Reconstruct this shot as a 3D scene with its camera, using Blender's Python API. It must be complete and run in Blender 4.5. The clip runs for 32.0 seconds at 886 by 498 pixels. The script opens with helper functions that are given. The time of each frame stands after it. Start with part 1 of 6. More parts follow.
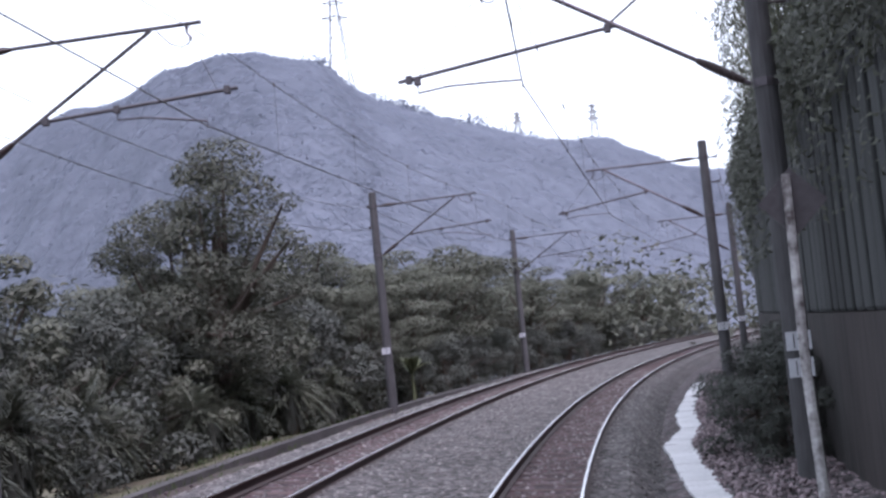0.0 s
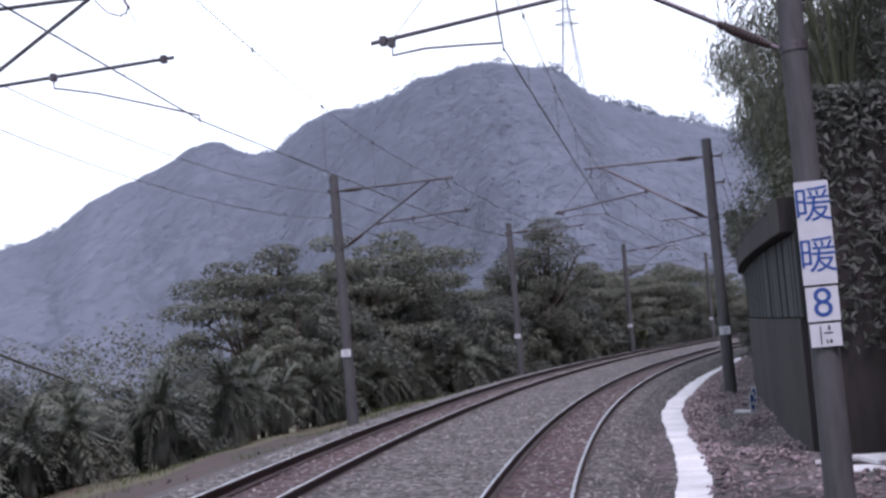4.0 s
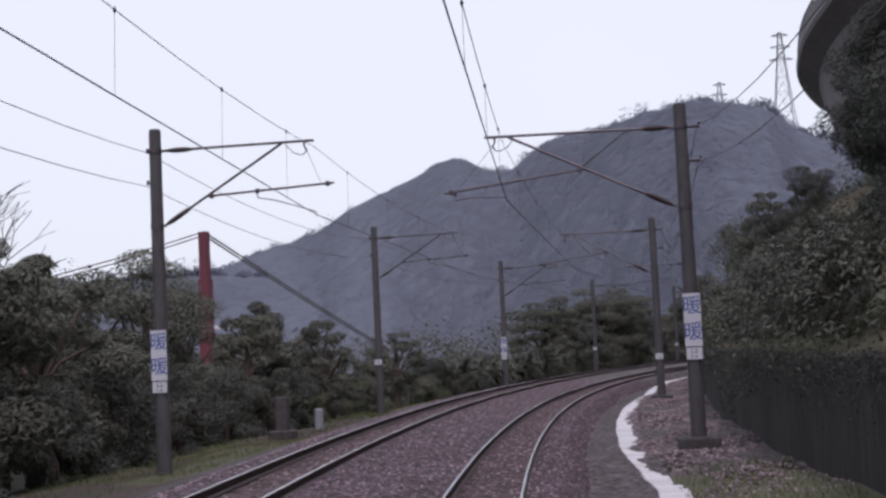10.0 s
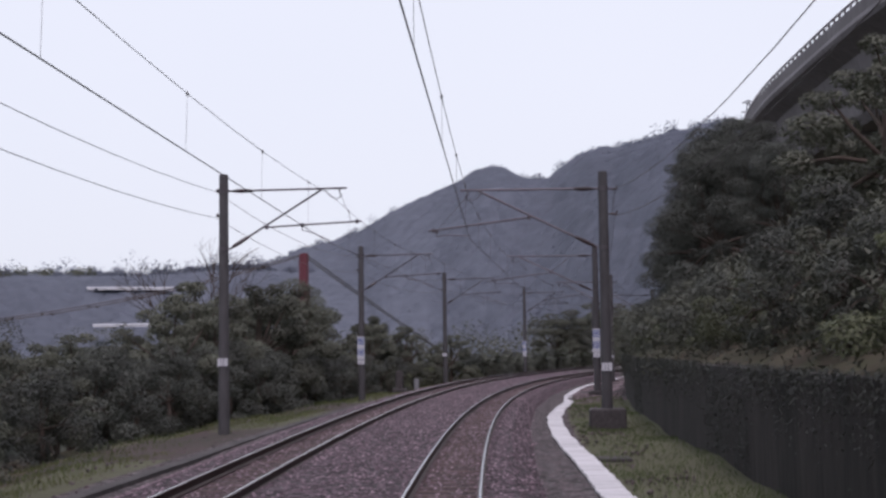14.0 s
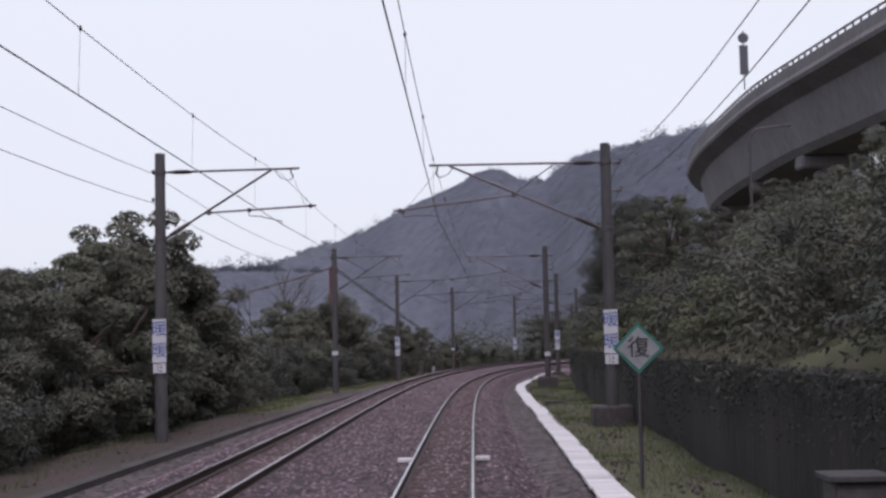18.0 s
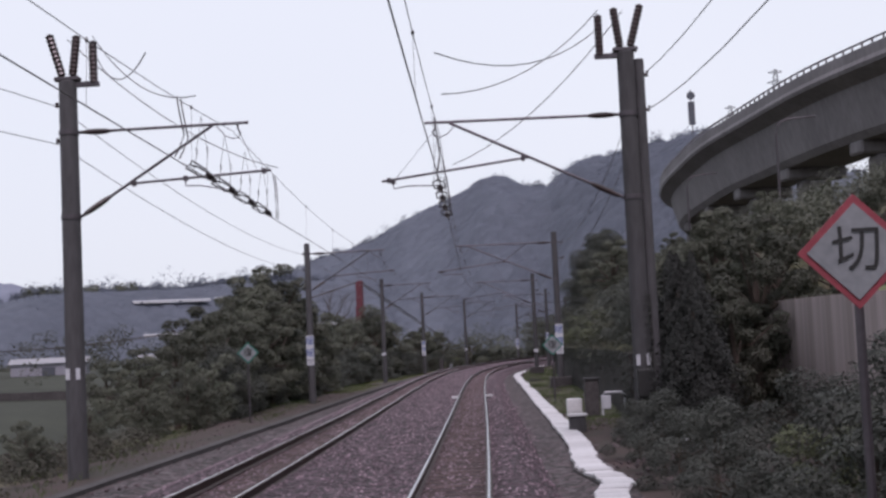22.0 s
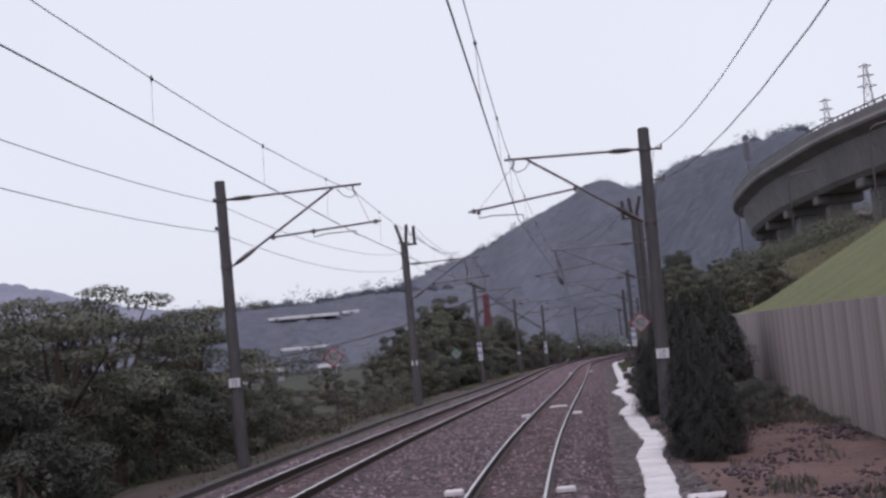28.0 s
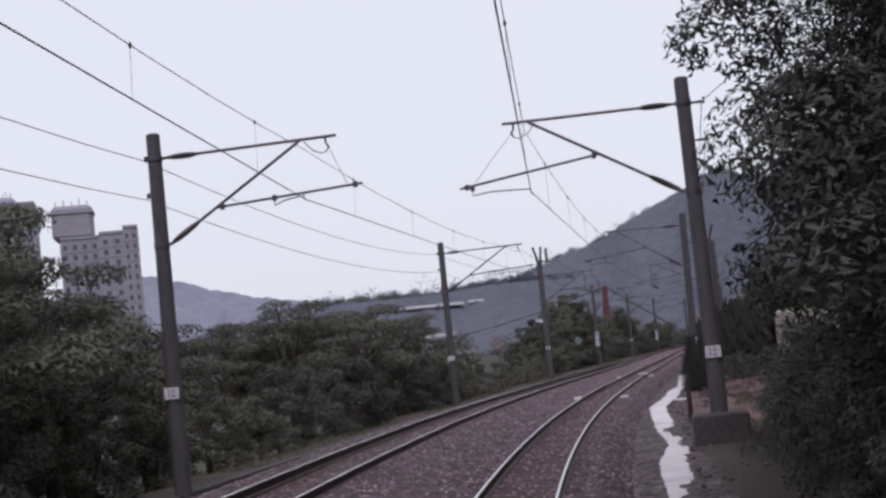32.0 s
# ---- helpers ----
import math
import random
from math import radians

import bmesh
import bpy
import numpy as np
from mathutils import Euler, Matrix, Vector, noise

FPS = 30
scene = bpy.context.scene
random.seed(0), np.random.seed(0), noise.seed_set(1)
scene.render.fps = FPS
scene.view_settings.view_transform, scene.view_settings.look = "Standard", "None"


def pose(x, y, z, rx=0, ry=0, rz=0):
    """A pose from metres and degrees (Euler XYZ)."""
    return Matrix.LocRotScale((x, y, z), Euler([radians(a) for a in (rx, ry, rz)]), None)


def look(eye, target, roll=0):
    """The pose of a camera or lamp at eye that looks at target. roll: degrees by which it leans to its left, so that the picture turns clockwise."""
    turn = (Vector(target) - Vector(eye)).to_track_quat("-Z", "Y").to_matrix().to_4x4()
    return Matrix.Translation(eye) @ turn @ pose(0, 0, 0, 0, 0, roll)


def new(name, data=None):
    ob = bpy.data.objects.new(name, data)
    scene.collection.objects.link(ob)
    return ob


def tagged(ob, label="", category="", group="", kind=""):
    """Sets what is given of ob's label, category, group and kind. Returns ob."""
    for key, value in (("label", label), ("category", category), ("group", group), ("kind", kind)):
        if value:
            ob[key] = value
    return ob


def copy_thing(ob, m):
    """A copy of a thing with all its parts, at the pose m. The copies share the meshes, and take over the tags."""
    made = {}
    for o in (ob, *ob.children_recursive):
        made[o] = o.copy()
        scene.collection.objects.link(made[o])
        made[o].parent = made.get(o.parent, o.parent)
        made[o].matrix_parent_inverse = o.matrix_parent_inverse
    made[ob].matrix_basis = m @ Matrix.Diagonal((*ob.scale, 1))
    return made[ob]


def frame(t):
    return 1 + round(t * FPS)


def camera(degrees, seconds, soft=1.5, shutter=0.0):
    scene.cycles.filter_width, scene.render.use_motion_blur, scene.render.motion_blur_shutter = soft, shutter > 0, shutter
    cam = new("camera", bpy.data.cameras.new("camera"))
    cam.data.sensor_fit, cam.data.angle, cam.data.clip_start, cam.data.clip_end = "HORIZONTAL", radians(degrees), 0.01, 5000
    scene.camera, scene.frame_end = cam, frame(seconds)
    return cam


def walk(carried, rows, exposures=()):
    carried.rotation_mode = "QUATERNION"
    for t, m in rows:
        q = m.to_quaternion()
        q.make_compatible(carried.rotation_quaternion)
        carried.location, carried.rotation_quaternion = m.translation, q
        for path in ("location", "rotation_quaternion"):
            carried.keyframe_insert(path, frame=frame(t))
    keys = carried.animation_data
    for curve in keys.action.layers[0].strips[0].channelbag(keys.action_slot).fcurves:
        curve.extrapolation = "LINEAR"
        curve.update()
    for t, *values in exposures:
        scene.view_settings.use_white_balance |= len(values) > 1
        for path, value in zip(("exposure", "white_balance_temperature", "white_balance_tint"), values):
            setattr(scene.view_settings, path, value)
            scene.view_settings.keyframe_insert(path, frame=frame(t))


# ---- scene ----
cam = camera(36.0, 32.0, soft=2.7)
# seconds, eye, yaw, pitch, roll
PATH = [
    (0.0, 0.000, 0.000, 2.108, 3.291, 3.802, -5.930),
    (0.5, -0.009, -6.516, 2.100, 4.571, 3.773, -5.691),
    (1.0, 0.116, -13.048, 2.091, 5.824, 3.836, -5.511),
    (1.5, 0.380, -19.594, 2.080, 7.057, 3.948, -5.321),
    (2.0, 0.790, -26.149, 2.069, 8.207, 3.943, -5.070),
    (2.5, 1.349, -32.704, 2.056, 9.360, 3.917, -4.859),
    (3.0, 2.052, -39.250, 2.044, 10.472, 3.915, -4.834),
    (3.5, 2.898, -45.784, 2.031, 11.627, 3.959, -4.814),
    (4.0, 3.885, -52.303, 2.022, 12.695, 3.821, -4.934),
    (4.5, 5.006, -58.788, 2.015, 13.772, 3.799, -5.039),
    (5.0, 6.251, -65.222, 2.010, 14.614, 3.914, -5.165),
    (5.5, 7.614, -71.604, 2.007, 15.347, 4.066, -5.283),
    (6.0, 9.088, -77.933, 2.005, 16.086, 4.208, -5.348),
    (6.5, 10.661, -84.197, 2.006, 16.934, 4.316, -5.300),
    (7.0, 12.323, -90.384, 2.007, 17.981, 4.370, -5.060),
    (7.5, 14.066, -96.493, 2.009, 18.888, 4.364, -4.710),
    (8.0, 15.883, -102.525, 2.013, 19.669, 4.288, -4.299),
    (8.5, 17.763, -108.470, 2.019, 20.340, 4.369, -3.905),
    (9.0, 19.693, -114.318, 2.029, 21.002, 4.501, -3.455),
    (9.5, 21.666, -120.069, 2.041, 21.525, 4.428, -3.046),
    (10.0, 23.674, -125.727, 2.053, 22.007, 4.388, -2.660),
    (10.5, 25.702, -131.276, 2.066, 22.383, 4.430, -2.253),
    (11.0, 27.736, -136.700, 2.077, 22.684, 4.475, -1.919),
    (11.5, 29.769, -142.003, 2.088, 22.922, 4.463, -1.567),
    (12.0, 31.792, -147.187, 2.097, 23.169, 4.381, -1.294),
    (12.5, 33.799, -152.251, 2.105, 23.296, 4.351, -1.094),
    (13.0, 35.780, -157.195, 2.111, 23.398, 4.148, -1.011),
    (13.5, 37.732, -162.020, 2.115, 23.512, 4.185, -0.848),
    (14.0, 39.650, -166.729, 2.118, 23.510, 4.265, -0.732),
    (14.5, 41.532, -171.329, 2.120, 23.508, 4.190, -0.721),
    (15.0, 43.380, -175.828, 2.120, 23.529, 4.180, -0.747),
    (15.5, 45.190, -180.227, 2.120, 23.562, 4.199, -0.801),
    (16.0, 46.962, -184.527, 2.120, 23.591, 4.218, -0.879),
    (16.5, 48.701, -188.747, 2.120, 23.606, 4.212, -0.979),
    (17.0, 50.415, -192.908, 2.119, 23.601, 4.157, -1.099),
    (17.5, 52.104, -197.009, 2.118, 23.559, 4.146, -1.300),
    (18.0, 53.765, -201.051, 2.117, 23.537, 4.078, -1.183),
    (18.5, 55.402, -205.043, 2.115, 23.556, 4.056, -1.036),
    (19.0, 57.019, -208.992, 2.113, 23.519, 4.031, -1.308),
    (19.5, 58.613, -212.900, 2.110, 23.511, 4.064, -1.628),
    (20.0, 60.187, -216.766, 2.107, 23.483, 4.065, -1.730),
    (20.5, 61.742, -220.591, 2.103, 23.529, 4.096, -1.760),
    (21.0, 63.280, -224.375, 2.098, 23.581, 4.149, -2.095),
    (21.5, 64.803, -228.119, 2.092, 23.648, 4.199, -2.517),
    (22.0, 66.311, -231.820, 2.085, 23.785, 4.155, -2.695),
    (22.5, 67.810, -235.485, 2.077, 23.967, 4.196, -2.877),
    (23.0, 69.302, -239.115, 2.068, 24.206, 4.102, -3.237),
    (23.5, 70.791, -242.710, 2.058, 24.446, 4.155, -3.597),
    (24.0, 72.278, -246.269, 2.047, 24.802, 4.170, -3.841),
    (24.5, 73.769, -249.802, 2.035, 25.150, 4.176, -4.135),
    (25.0, 75.271, -253.316, 2.022, 25.532, 4.301, -4.507),
    (25.5, 76.787, -256.811, 2.009, 25.952, 4.340, -4.759),
    (26.0, 78.317, -260.286, 1.996, 26.369, 4.343, -5.062),
    (26.5, 79.870, -263.747, 1.981, 26.809, 4.356, -5.347),
    (27.0, 81.450, -267.201, 1.967, 27.287, 4.406, -5.554),
    (27.5, 83.060, -270.647, 1.953, 27.808, 4.497, -5.630),
    (28.0, 84.701, -274.083, 1.940, 28.366, 4.603, -5.530),
    (28.5, 86.372, -277.500, 1.928, 28.994, 4.481, -5.516),
    (29.0, 88.070, -280.887, 1.917, 29.548, 4.537, -5.676),
    (29.5, 89.796, -284.242, 1.906, 30.211, 4.454, -5.691),
    (30.0, 91.552, -287.565, 1.897, 30.843, 4.513, -5.574),
    (30.5, 93.336, -290.850, 1.887, 31.517, 4.487, -5.628),
    (31.0, 95.147, -294.092, 1.879, 32.156, 4.524, -5.855),
    (31.5, 96.984, -297.291, 1.871, 32.792, 4.541, -6.032),
    (32.0, 98.849, -300.445, 1.863, 33.454, 4.580, -5.870),
]
KAPPA = [2.263, 2.419, 2.604, 2.815, 3.008, 3.417, 3.324, 3.060, 2.646, 2.272, 1.819, 1.277, 0.652, 0.173, -0.065, -0.257, 0.175, 1.039, 2.045, 2.904, 3.519, 3.899, 4.137, 4.287, 4.381, 4.439]  # bend per km, every 20 m from u = -80
CANT = [-4.38, -4.38, -4.38, -4.00, -3.74, -3.75, -3.67, -3.07, -1.94, -0.73, 0.14, 0.45, 0.30, -0.20, -1.20, -2.64, -3.90, -4.36, -4.51, -4.51, -4.51]  # degrees, every 20 m from u = -40
RISE = [0.029, 0.018, 0.000, -0.028, -0.066, -0.094, -0.102, -0.098, -0.072, -0.031, 0.000, 0.012, 0.011, 0.004, -0.017, -0.065, -0.135, -0.200, -0.246, -0.277, -0.296]
HEAD0, EYE, OFF, GAP = -0.0115, 2.108, -0.616, 3.755


def aim(x, y, z, yaw, pitch, roll):
    a, b = radians(yaw), radians(pitch)
    way = Vector((-math.sin(a) * math.cos(b), math.cos(a) * math.cos(b), math.sin(b)))
    return look((x, y, z), Vector((x, y, z)) + way, roll)


walk(cam, [(t, aim(*row)) for t, *row in PATH], exposures=[(0.0, 1.36, 5780, 25), (4.0, 1.0, 5800, 26), (7.0, 0.44, 5950, 27), (10.0, 0.27, 6120, 27), (26.0, 0.2, 6200, 26), (32.0, 0.14, 6200, 26)])

# ---- light: a pale overcast sky, with a soft sun behind thin cloud ----
world = bpy.data.worlds.new("sky")
scene.world = world
world.use_nodes = True
wn, wl = world.node_tree.nodes, world.node_tree.links
sky = wn.new("ShaderNodeTexSky")
sky.sky_type, sky.sun_disc, sky.sun_elevation, sky.sun_rotation = "NISHITA", False, radians(56), radians(149)
sky.air_density, sky.dust_density = 1.0, 6.0
veil = wn.new("ShaderNodeMixRGB")
veil.inputs[0].default_value = 0.85
cloud = wn.new("ShaderNodeTexNoise")
cloud.inputs["Scale"].default_value, cloud.inputs["Detail"].default_value = 1.6, 3
shade = wn.new("ShaderNodeMixRGB")
shade.inputs[1].default_value, shade.inputs[2].default_value = (7.05, 7.8, 7.75, 1), (8.15, 8.8, 8.5, 1)
wl.new(cloud.outputs[0], shade.inputs[0])
wl.new(shade.outputs[0], veil.inputs[2])
wl.new(sky.outputs[0], veil.inputs[1])
wl.new(veil.outputs[0], wn["Background"].inputs[0])
wn["Background"].inputs[1].default_value = 0.1
sun = new("sun", bpy.data.lights.new("sun", "SUN"))
sun.data.energy, sun.data.angle, sun.data.color = 1.7, radians(14), (1.0, 0.88, 0.9)
sun.matrix_world = look((28, -46, 80), (0, 0, 0))

# ---- materials ----
MATS = {}


def mat(name, color, rough=0.8, metal=0.0, bump=0.0, scale=8.0, spot=None, var=0.0, random_var=0.0, stretch=(1, 1, 1), translucent=0.0):
    """A node material: base colour, mottled at two scales towards spot, with fine relief."""
    m = bpy.data.materials.new(name)
    m.use_nodes = True
    n, l = m.node_tree.nodes, m.node_tree.links
    p = n["Principled BSDF"]
    p.inputs["Roughness"].default_value, p.inputs["Metallic"].default_value = rough, metal
    p.inputs["Specular IOR Level"].default_value = 0.3
    tc = n.new("ShaderNodeTexCoord")
    mp = n.new("ShaderNodeMapping")
    mp.inputs["Scale"].default_value = stretch
    l.new(tc.outputs["Object"], mp.inputs[0])
    big, fine = n.new("ShaderNodeTexNoise"), n.new("ShaderNodeTexNoise")
    big.inputs["Scale"].default_value, fine.inputs["Scale"].default_value = scale / 12, scale
    big.inputs["Detail"].default_value, fine.inputs["Detail"].default_value = 4, 5
    l.new(mp.outputs[0], big.inputs[0])
    l.new(mp.outputs[0], fine.inputs[0])
    add = n.new("ShaderNodeMath")
    add.operation = "ADD"
    l.new(big.outputs[0], add.inputs[0])
    l.new(fine.outputs[0], add.inputs[1])
    ramp = n.new("ShaderNodeMapRange")
    ramp.inputs[1].default_value, ramp.inputs[2].default_value = 0.75, 1.25
    l.new(add.outputs[0], ramp.inputs[0])
    mix = n.new("ShaderNodeMixRGB")
    c2 = spot or tuple(c * (1 - var) for c in color)
    mix.inputs[1].default_value, mix.inputs[2].default_value = (*color, 1), (*c2, 1)
    l.new(ramp.outputs[0], mix.inputs[0])
    out = mix.outputs[0]
    if random_var:
        for source in ("ShaderNodeObjectInfo", "ShaderNodeNewGeometry"):
            oi = n.new(source)
            rv = n.new("ShaderNodeMapRange")
            amount = random_var * (1.0 if source == "ShaderNodeObjectInfo" else 0.6)
            rv.inputs[3].default_value, rv.inputs[4].default_value = 1 - amount, 1 + amount
            l.new(oi.outputs["Random" if source == "ShaderNodeObjectInfo" else "Random Per Island"], rv.inputs[0])
            hs = n.new("ShaderNodeHueSaturation")
            l.new(rv.outputs[0], hs.inputs["Value"])
            l.new(out, hs.inputs["Color"])
            out = hs.outputs[0]
    l.new(out, p.inputs["Base Color"])
    if bump:
        bp = n.new("ShaderNodeBump")
        bp.inputs["Strength"].default_value, bp.inputs["Distance"].default_value = min(1.0, bump), 0.03
        l.new(fine.outputs[0], bp.inputs["Height"])
        l.new(bp.outputs[0], p.inputs["Normal"])
    if translucent:
        tr = n.new("ShaderNodeBsdfTranslucent")
        l.new(out, tr.inputs[0])
        ms = n.new("ShaderNodeMixShader")
        ms.inputs[0].default_value = translucent
        l.new(p.outputs[0], ms.inputs[1])
        l.new(tr.outputs[0], ms.inputs[2])
        l.new(ms.outputs[0], n["Material Output"].inputs[0])
    MATS[name] = m
    return m


def stony(name, light, dark, cells):
    """Crushed stone: cells of differing grey and rust, with the joints sunk between them."""
    m = mat(name, light, 0.95, spot=dark, bump=0.6, scale=14)
    n, l = m.node_tree.nodes, m.node_tree.links
    p = n["Principled BSDF"]
    base = p.inputs["Base Color"].links[0].from_socket
    tc = n.new("ShaderNodeTexCoord")
    vo = n.new("ShaderNodeTexVoronoi")
    vo.inputs["Scale"].default_value = cells
    l.new(tc.outputs["Object"], vo.inputs["Vector"])
    sep = n.new("ShaderNodeSeparateColor")
    l.new(vo.outputs["Color"], sep.inputs[0])
    val = n.new("ShaderNodeMapRange")
    val.inputs[1].default_value, val.inputs[2].default_value = 0.0, 1.0
    val.inputs[3].default_value, val.inputs[4].default_value = 0.35, 2.1
    pw = n.new("ShaderNodeMath")
    pw.operation = "POWER"
    pw.inputs[1].default_value = 1.7
    l.new(sep.outputs[0], pw.inputs[0])
    l.new(pw.outputs[0], val.inputs[0])
    hs = n.new("ShaderNodeHueSaturation")
    l.new(val.outputs[0], hs.inputs["Value"])
    sat = n.new("ShaderNodeMapRange")
    sat.inputs[3].default_value, sat.inputs[4].default_value = 0.3, 1.3
    l.new(sep.outputs[1], sat.inputs[0])
    l.new(sat.outputs[0], hs.inputs["Saturation"])
    l.new(base, hs.inputs["Color"])
    l.new(hs.outputs[0], p.inputs["Base Color"])
    bp = n.new("ShaderNodeBump")
    bp.invert = True
    bp.inputs["Strength"].default_value, bp.inputs["Distance"].default_value = 1.0, 0.04
    l.new(vo.outputs["Distance"], bp.inputs["Height"])
    l.new(bp.outputs[0], p.inputs["Normal"])
    return m


# Ballast and stone hold the purple lens cast in their colour; the _grey copies don't.
stony("ballast", (0.07, 0.047, 0.058), (0.037, 0.024, 0.029), 11.0)
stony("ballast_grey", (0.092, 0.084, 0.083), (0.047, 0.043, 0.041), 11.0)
stony("ballast_rust", (0.07, 0.044, 0.05), (0.036, 0.022, 0.025), 11.0)
stony("gravel", (0.08, 0.064, 0.068), (0.045, 0.036, 0.036), 9.0)
mat("stone_dull", (0.14, 0.112, 0.118), 0.95, var=0.5, scale=12, random_var=0.7)
mat("stone_grey", (0.25, 0.235, 0.23), 0.9, var=0.5, scale=12, random_var=0.7)
mat("stone", (0.2, 0.152, 0.174), 0.9, var=0.5, scale=12, random_var=0.7)
mat("rail_steel", (0.055, 0.035, 0.033), 0.6, 0.4, var=0.4, scale=20)
mat("rail_top", (0.72, 0.7, 0.72), 0.24, 1.0, var=0.1, scale=30)
mat("pole_concrete", (0.06, 0.059, 0.062), 0.85, var=0.35, bump=0.3, scale=9, stretch=(1, 1, 0.25), random_var=0.12)
mat("slab_concrete", (0.52, 0.52, 0.53), 0.85, var=0.25, bump=0.3, scale=14, random_var=0.1)
mat("block_concrete", (0.065, 0.06, 0.06), 0.9, var=0.5, bump=0.5, scale=7)
mat("board_concrete", (0.04, 0.042, 0.042), 0.9, spot=(0.016, 0.019, 0.018), bump=0.5, scale=6, stretch=(1, 1, 0.12), random_var=0.3)
mat("wall_concrete", (0.036, 0.03, 0.029), 0.9, spot=(0.012, 0.012, 0.011), bump=0.5, scale=5, stretch=(1, 1, 0.18))
mat("pale_wall", (0.4, 0.33, 0.33), 0.9, spot=(0.2, 0.17, 0.165), bump=0.3, scale=3, stretch=(1, 1, 0.1), random_var=0.06)
mat("viaduct_concrete", (0.2, 0.19, 0.2), 0.9, var=0.3, bump=0.2, scale=2, stretch=(1, 1, 0.4))
mat("galvanised", (0.095, 0.086, 0.095), 0.5, 0.7, var=0.3, scale=15)
mat("insulator_brown", (0.03, 0.02, 0.02), 0.3)
mat("wire", (0.06, 0.055, 0.055), 0.5, 0.5)
mat("faded_white", (0.2, 0.21, 0.22), 0.6, spot=(0.14, 0.15, 0.16), scale=12)
mat("peeling_paint", (0.4, 0.4, 0.4), 0.8, spot=(0.06, 0.05, 0.05), scale=14)
mat("white_paint", (0.42, 0.43, 0.46), 0.5, var=0.12, scale=9)
mat("blue_paint", (0.02, 0.055, 0.2), 0.5)
mat("black_paint", (0.02, 0.02, 0.02), 0.5)
mat("red_paint", (0.24, 0.045, 0.06), 0.6, var=0.3)
mat("green_paint", (0.02, 0.13, 0.1), 0.5, var=0.2)
mat("soil", (0.056, 0.037, 0.036), 1.0, spot=(0.03, 0.031, 0.022), bump=0.6, scale=4)
mat("grass", (0.076, 0.08, 0.044), 1.0, spot=(0.055, 0.055, 0.034), bump=0.5, scale=6)
mat("grass_slope", (0.105, 0.118, 0.05), 1.0, spot=(0.078, 0.086, 0.04), bump=0.5, scale=4)
mat("scrub", (0.07, 0.075, 0.04), 1.0, spot=(0.07, 0.052, 0.038), bump=0.6, scale=2.0)
mat("field_grass", (0.04, 0.045, 0.032), 1.0, spot=(0.026, 0.03, 0.022), bump=0.5, scale=1.5)
mat("grass_mown", (0.1, 0.115, 0.046), 0.9, var=0.3, scale=1.0, random_var=0.15, translucent=0.2)
mat("grass_blade", (0.072, 0.098, 0.036), 0.8, var=0.4, scale=2, random_var=0.3, translucent=0.3)
mat("leaf", (0.09, 0.096, 0.071), 0.6, var=0.35, scale=1.5, random_var=0.35, translucent=0.25)
mat("leaf_dark", (0.06, 0.066, 0.055), 0.6, var=0.35, scale=1.5, random_var=0.35, translucent=0.2)
mat("leaf_conifer", (0.024, 0.026, 0.023), 0.7, var=0.35, scale=1.5, random_var=0.3, translucent=0.1)
mat("leaf_dull", (0.07, 0.066, 0.05), 0.7, var=0.35, scale=1.5, random_var=0.35, translucent=0.15)
mat("leaf_light", (0.098, 0.11, 0.062), 0.6, var=0.3, scale=1.5, random_var=0.3, translucent=0.3)
mat("sleeper_wood", (0.075, 0.052, 0.05), 0.9, spot=(0.045, 0.03, 0.028), bump=0.5, scale=12, stretch=(0.2, 1, 1), random_var=0.3)
mat("soil_red", (0.12, 0.075, 0.068), 1.0, spot=(0.07, 0.047, 0.042), bump=0.7, scale=5)
mat("bark", (0.07, 0.055, 0.045), 0.95, var=0.4, bump=0.6, scale=10, stretch=(1, 1, 0.3))
# Haze is put into the colour: paler and bluer than the leaves themselves.
woodland = mat("hill_leaf_hazed", (0.192, 0.215, 0.262), 0.95, spot=(0.152, 0.172, 0.212), scale=0.14, random_var=0.05, bump=0.04, translucent=0.45)
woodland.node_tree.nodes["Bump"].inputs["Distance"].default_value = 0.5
# The pale blue is distance haze painted into the mountain's colour.
mat("far_hill_hazed", (0.17, 0.185, 0.235), 0.9, spot=(0.14, 0.155, 0.2), scale=0.05)
mat("plate_back", (0.06, 0.055, 0.06), 0.6, var=0.3, scale=14)
mat("tower_red", (0.12, 0.034, 0.045), 0.6, var=0.2)
mat("facade", (0.24, 0.24, 0.275), 0.8, var=0.15, scale=0.4)
mat("window_dark", (0.07, 0.075, 0.09), 0.25)
mat("greenhouse_film", (0.6, 0.61, 0.64), 0.5, var=0.25, scale=0.6)
mat("roof_pale", (0.27, 0.27, 0.29), 0.6, var=0.15, scale=0.4)

# ---- the line: places along it by u (metres the train has gone) and lateral distance from the near track ----
DU = 1.0
U = np.arange(-320.0, 460.1, DU)
kap = np.interp(U, -80 + 20.0 * np.arange(len(KAPPA)), np.array(KAPPA) / 1000)
psi = np.concatenate([[0], np.cumsum((kap[1:] + kap[:-1]) / 2 * DU)])
psi += HEAD0 - np.interp(0, U, psi)
ddx, ddy = np.sin(psi), -np.cos(psi)
LX = np.concatenate([[0], np.cumsum((ddx[1:] + ddx[:-1]) / 2 * DU)])
LY = np.concatenate([[0], np.cumsum((ddy[1:] + ddy[:-1]) / 2 * DU)])
LX -= np.interp(0, U, LX)
LY -= np.interp(0, U, LY)
UK = -40 + 20.0 * np.arange(len(CANT))
LC, LZ = np.radians(np.interp(U, UK, CANT)), np.interp(U, UK, RISE)


